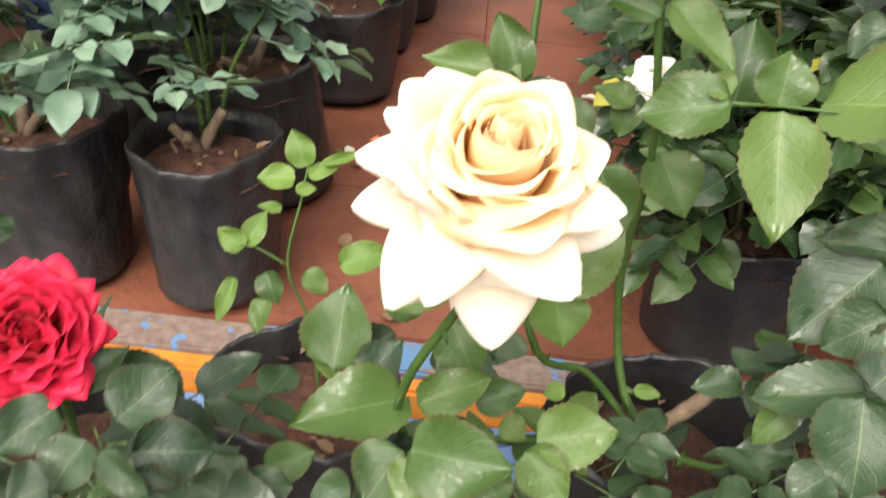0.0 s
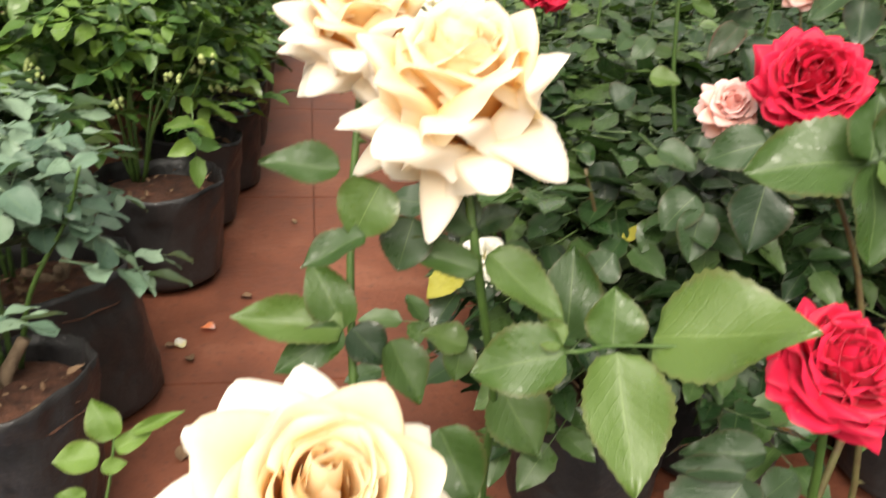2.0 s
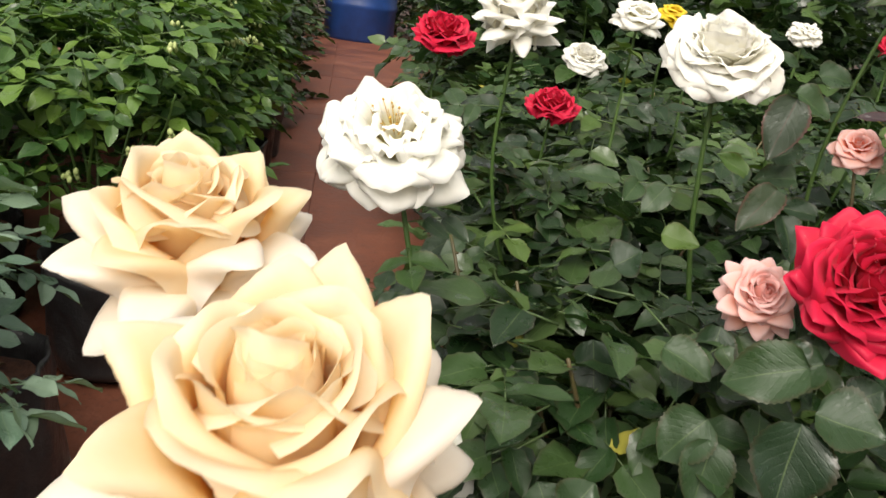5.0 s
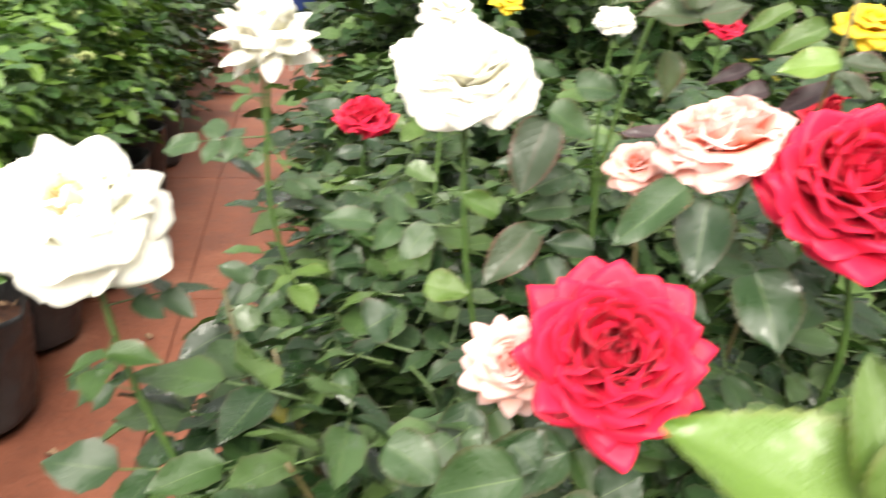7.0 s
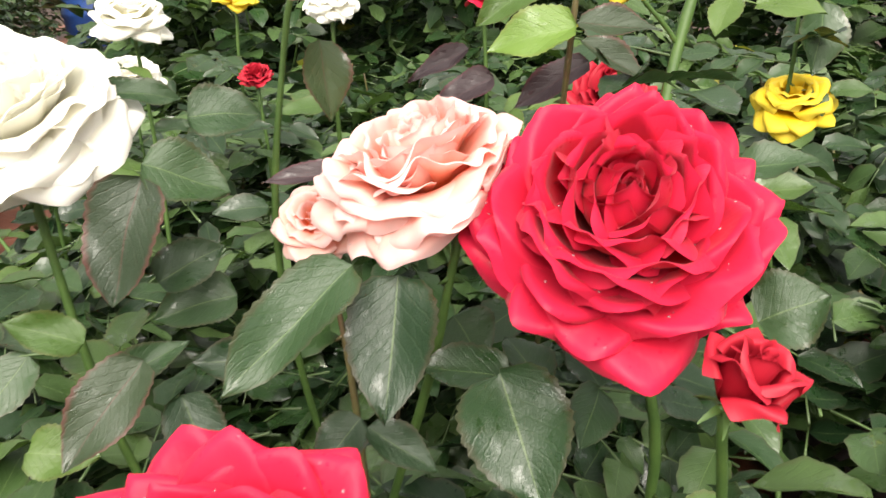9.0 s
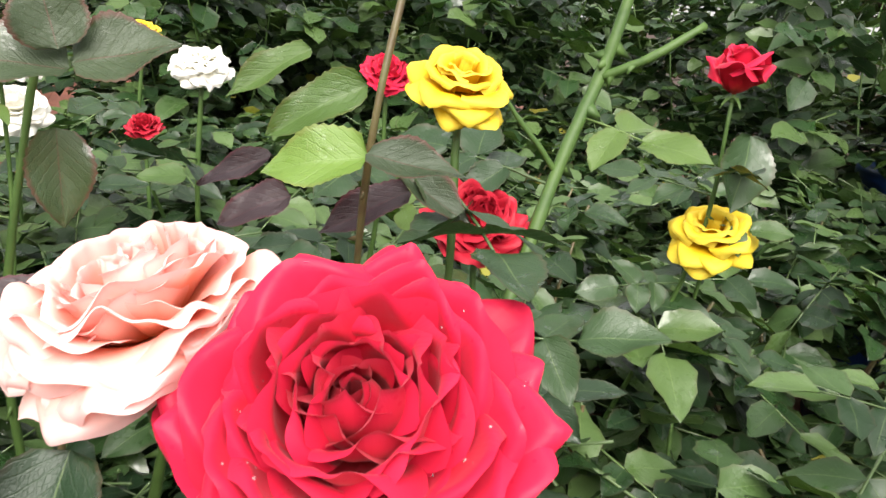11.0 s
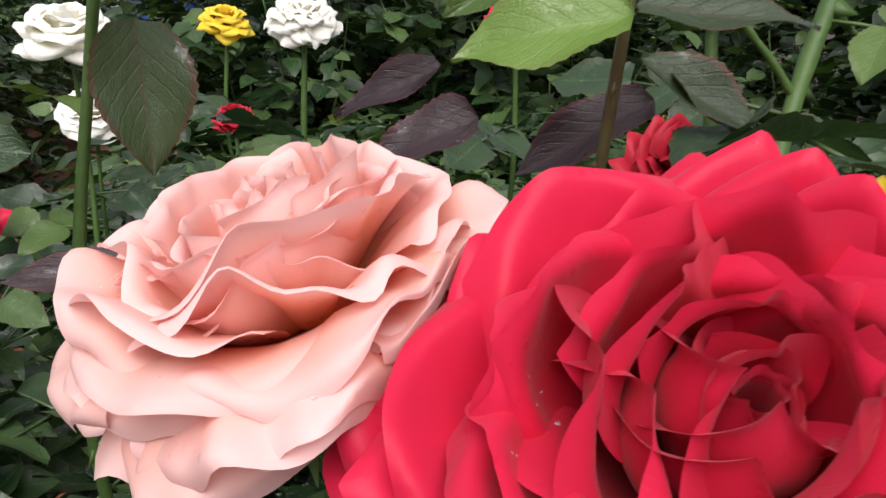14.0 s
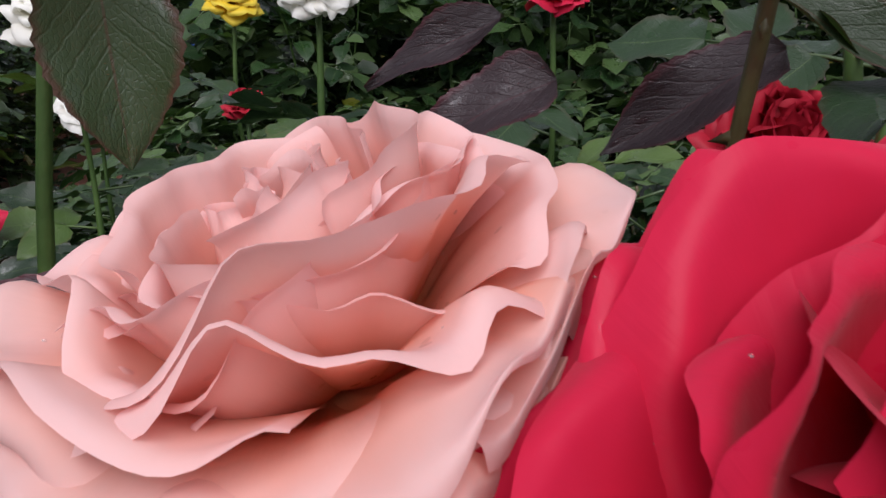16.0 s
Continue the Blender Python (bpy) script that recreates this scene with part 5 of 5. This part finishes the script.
far_bloom(bushes[2], (1.19, 1.21, 0.698), (-0.25, -0.35, 0.95), 0.045, YELLOW, OPEN, 51, "yellow open bloom")
far_bloom(bushes[5], (1.175, 1.20, 0.835), (-0.1, -0.1, 0.98), 0.030, RED, BUD, 52, "red half-open bloom")
far_bloom(bushes[4], (0.875, 1.045, 0.766), (-0.1, -0.5, 0.8), 0.034, DEEP_RED, FULL, 53, "red bloom", 0.0, 0.11)
far_bloom(bushes[4], (0.822, 0.96, 0.856), (0.0, -0.4, 0.9), 0.026, YELLOW, OPEN, 54, "yellow bloom streaked with white")
far_bloom(bushes[4], (0.885, 1.29, 0.825), (0.0, -0.4, 0.9), 0.026, RED, FULL, 55, "small red bloom", 0.0, 0.11)
far_bloom(bushes[3], (0.473, 1.402, 0.680), (0.0, -0.2, 0.95), 0.042, RED, FULL, 56, "red bloom", 0.0, 0.11)
far_bloom(bushes[3], (0.340, 1.70, 0.735), (0.0, -0.3, 0.95), 0.060, RED, FULL, 57, "red bloom", 0.0, 0.11)
far_bloom(bushes[6], (0.56, 1.58, 0.735), (0.0, -0.4, 0.9), 0.040, WHITE, LOOSE, 58, "pale cream bloom")
far_bloom(bushes[6], (0.690, 1.47, 0.742), (-0.1, -0.3, 0.9), 0.020, DEEP_RED, FULL, 59, "red bloom half hidden in the leaves")
far_bloom(bushes[4], (0.730, 1.243, 0.830), (0.1, -0.3, 0.95), 0.024, WHITE, RAGGED, 60, "cream white bloom")
far_bloom(bushes[7], (0.690, 1.57, 0.822), (0.1, -0.3, 0.95), 0.028, YELLOW, OPEN, 61, "yellow bloom")

far_bloom(bushes[3], (0.574, 1.405, 0.815), (0.05, -0.3, 0.95), 0.040, WHITE, OPEN, 62, "white open bloom")

# ---- distance ----
def drum(x, y, z, r, h, label):
    """A ribbed plastic drum with a rolled rim."""
    ob = thing("water_drum", label, "drum", "", (x, y, z))
    n = 40
    prof = [(0.94 * r, 0), (r, 0.03 * h), (r, 0.3 * h), (1.03 * r, 0.32 * h), (1.03 * r, 0.36 * h), (r, 0.38 * h), (r, 0.64 * h), (1.03 * r, 0.66 * h), (1.03 * r, 0.70 * h), (r, 0.72 * h), (r, 0.96 * h), (1.04 * r, 0.97 * h), (1.04 * r, h), (0.9 * r, h), (0.88 * r, 0.97 * h)]
    verts = [(q * math.cos(2 * math.pi * i / n), q * math.sin(2 * math.pi * i / n), zz) for q, zz in prof for i in range(n)]
    faces = [(j * n + i, j * n + (i + 1) % n, (j + 1) * n + (i + 1) % n, (j + 1) * n + i) for j in range(len(prof) - 1) for i in range(n)]
    faces.append(tuple((len(prof) - 1) * n + i for i in range(n)))
    mesh_part("drum_body", from_arrays("drum_body", verts, faces), DRUM, ob)
    return ob


drum(0.30, 8.8, 0.0, 0.36, 1.0, "blue plastic water drum standing on the red floor")
drum(-0.74, 1.68, 0.0, 0.16, 0.56, "blue plastic drum behind the grey-green shrubs")
drum(2.35, 1.75, 0.0, 0.25, 0.62, "blue plastic drum behind the rose rows")

# ---- tall green cane among the farther roses ----
tall_cane = bushes[4]
cane(tall_cane, [(0.80, 1.38, 0.25), (0.84, 1.20, 0.50), (0.872, 1.01, 0.69), (0.886, 1.014, 0.729), (0.921, 1.038, 0.805), (0.946, 1.049, 0.856), (0.957, 1.052, 0.889), (0.975, 1.06, 0.95)], 0.0062, 0.005, STEM, 10, 61, sprigs=3, lowest=0.1)
cane(tall_cane, [(0.919, 1.037, 0.80), (0.907, 1.038, 0.815), (0.892, 1.040, 0.831), (0.878, 1.040, 0.848)], 0.0026, 0.0018, STEM, 2, 62)
cane(tall_cane, [(0.938, 1.047, 0.838), (0.962, 1.046, 0.822), (0.976, 1.044, 0.815)], 0.0022, 0.0014, STEM, 1, 63)
cane(tall_cane, [(0.946, 1.049, 0.856), (0.968, 1.030, 0.872), (0.995, 1.022, 0.892)], 0.004, 0.003, STEM, 2, 64)
leaflet_part(bushes[2], (1.195, 1.19, 0.80), (1.175, 1.17, 0.735), 0.05, LEAF_DARK, 3)

# ---- fallen bits on the floor ----
def fallen(name, x, y, size, material, label, category, seed):
    """A single curled petal or dry leaf lying on the floor."""
    v, f, u = leaflet(size, size * 0.7, 0.6, -0.25, seed, 9, 11, 0.02, 0.1)
    ob = tagged(mesh_part(name, from_arrays(name, v, f, u), material, None), label, category)
    ob.matrix_world = pose(x, y, 0.004, 0, 4, seed * 77 % 360)
    return ob


fallen("fallen_petal", -0.127, 1.543, 0.035, PINK, "pink petal fallen on the red floor", "petal", 3)
fallen("fallen_petal", -0.155, 1.46, 0.03, WHITE, "withered white petal fallen on the red floor", "petal", 5)
fallen("fallen_petal", 0.40, 1.90, 0.05, WHITE, "white petal fallen on the red floor", "petal", 6)
fallen("fallen_petal", 0.52, 0.93, 0.04, RED, "red petal fallen on the red floor", "petal", 8)
for n, (x, y) in enumerate([(-0.17, 1.475), (-0.14, 1.43), (0.43, 0.89), (-0.11, 1.12), (0.02, 1.30), (0.10, 1.52), (-0.06, 1.68), (0.18, 1.15), (0.05, 2.1), (-0.18, 1.36), (0.12, 1.86), (-0.02, 0.95)]):
    fallen("dry_leaf", x, y, 0.022 + 0.004 * (n % 4), LITTER, "dry brown leaf lying on the red floor", "leaf", 11 + n)
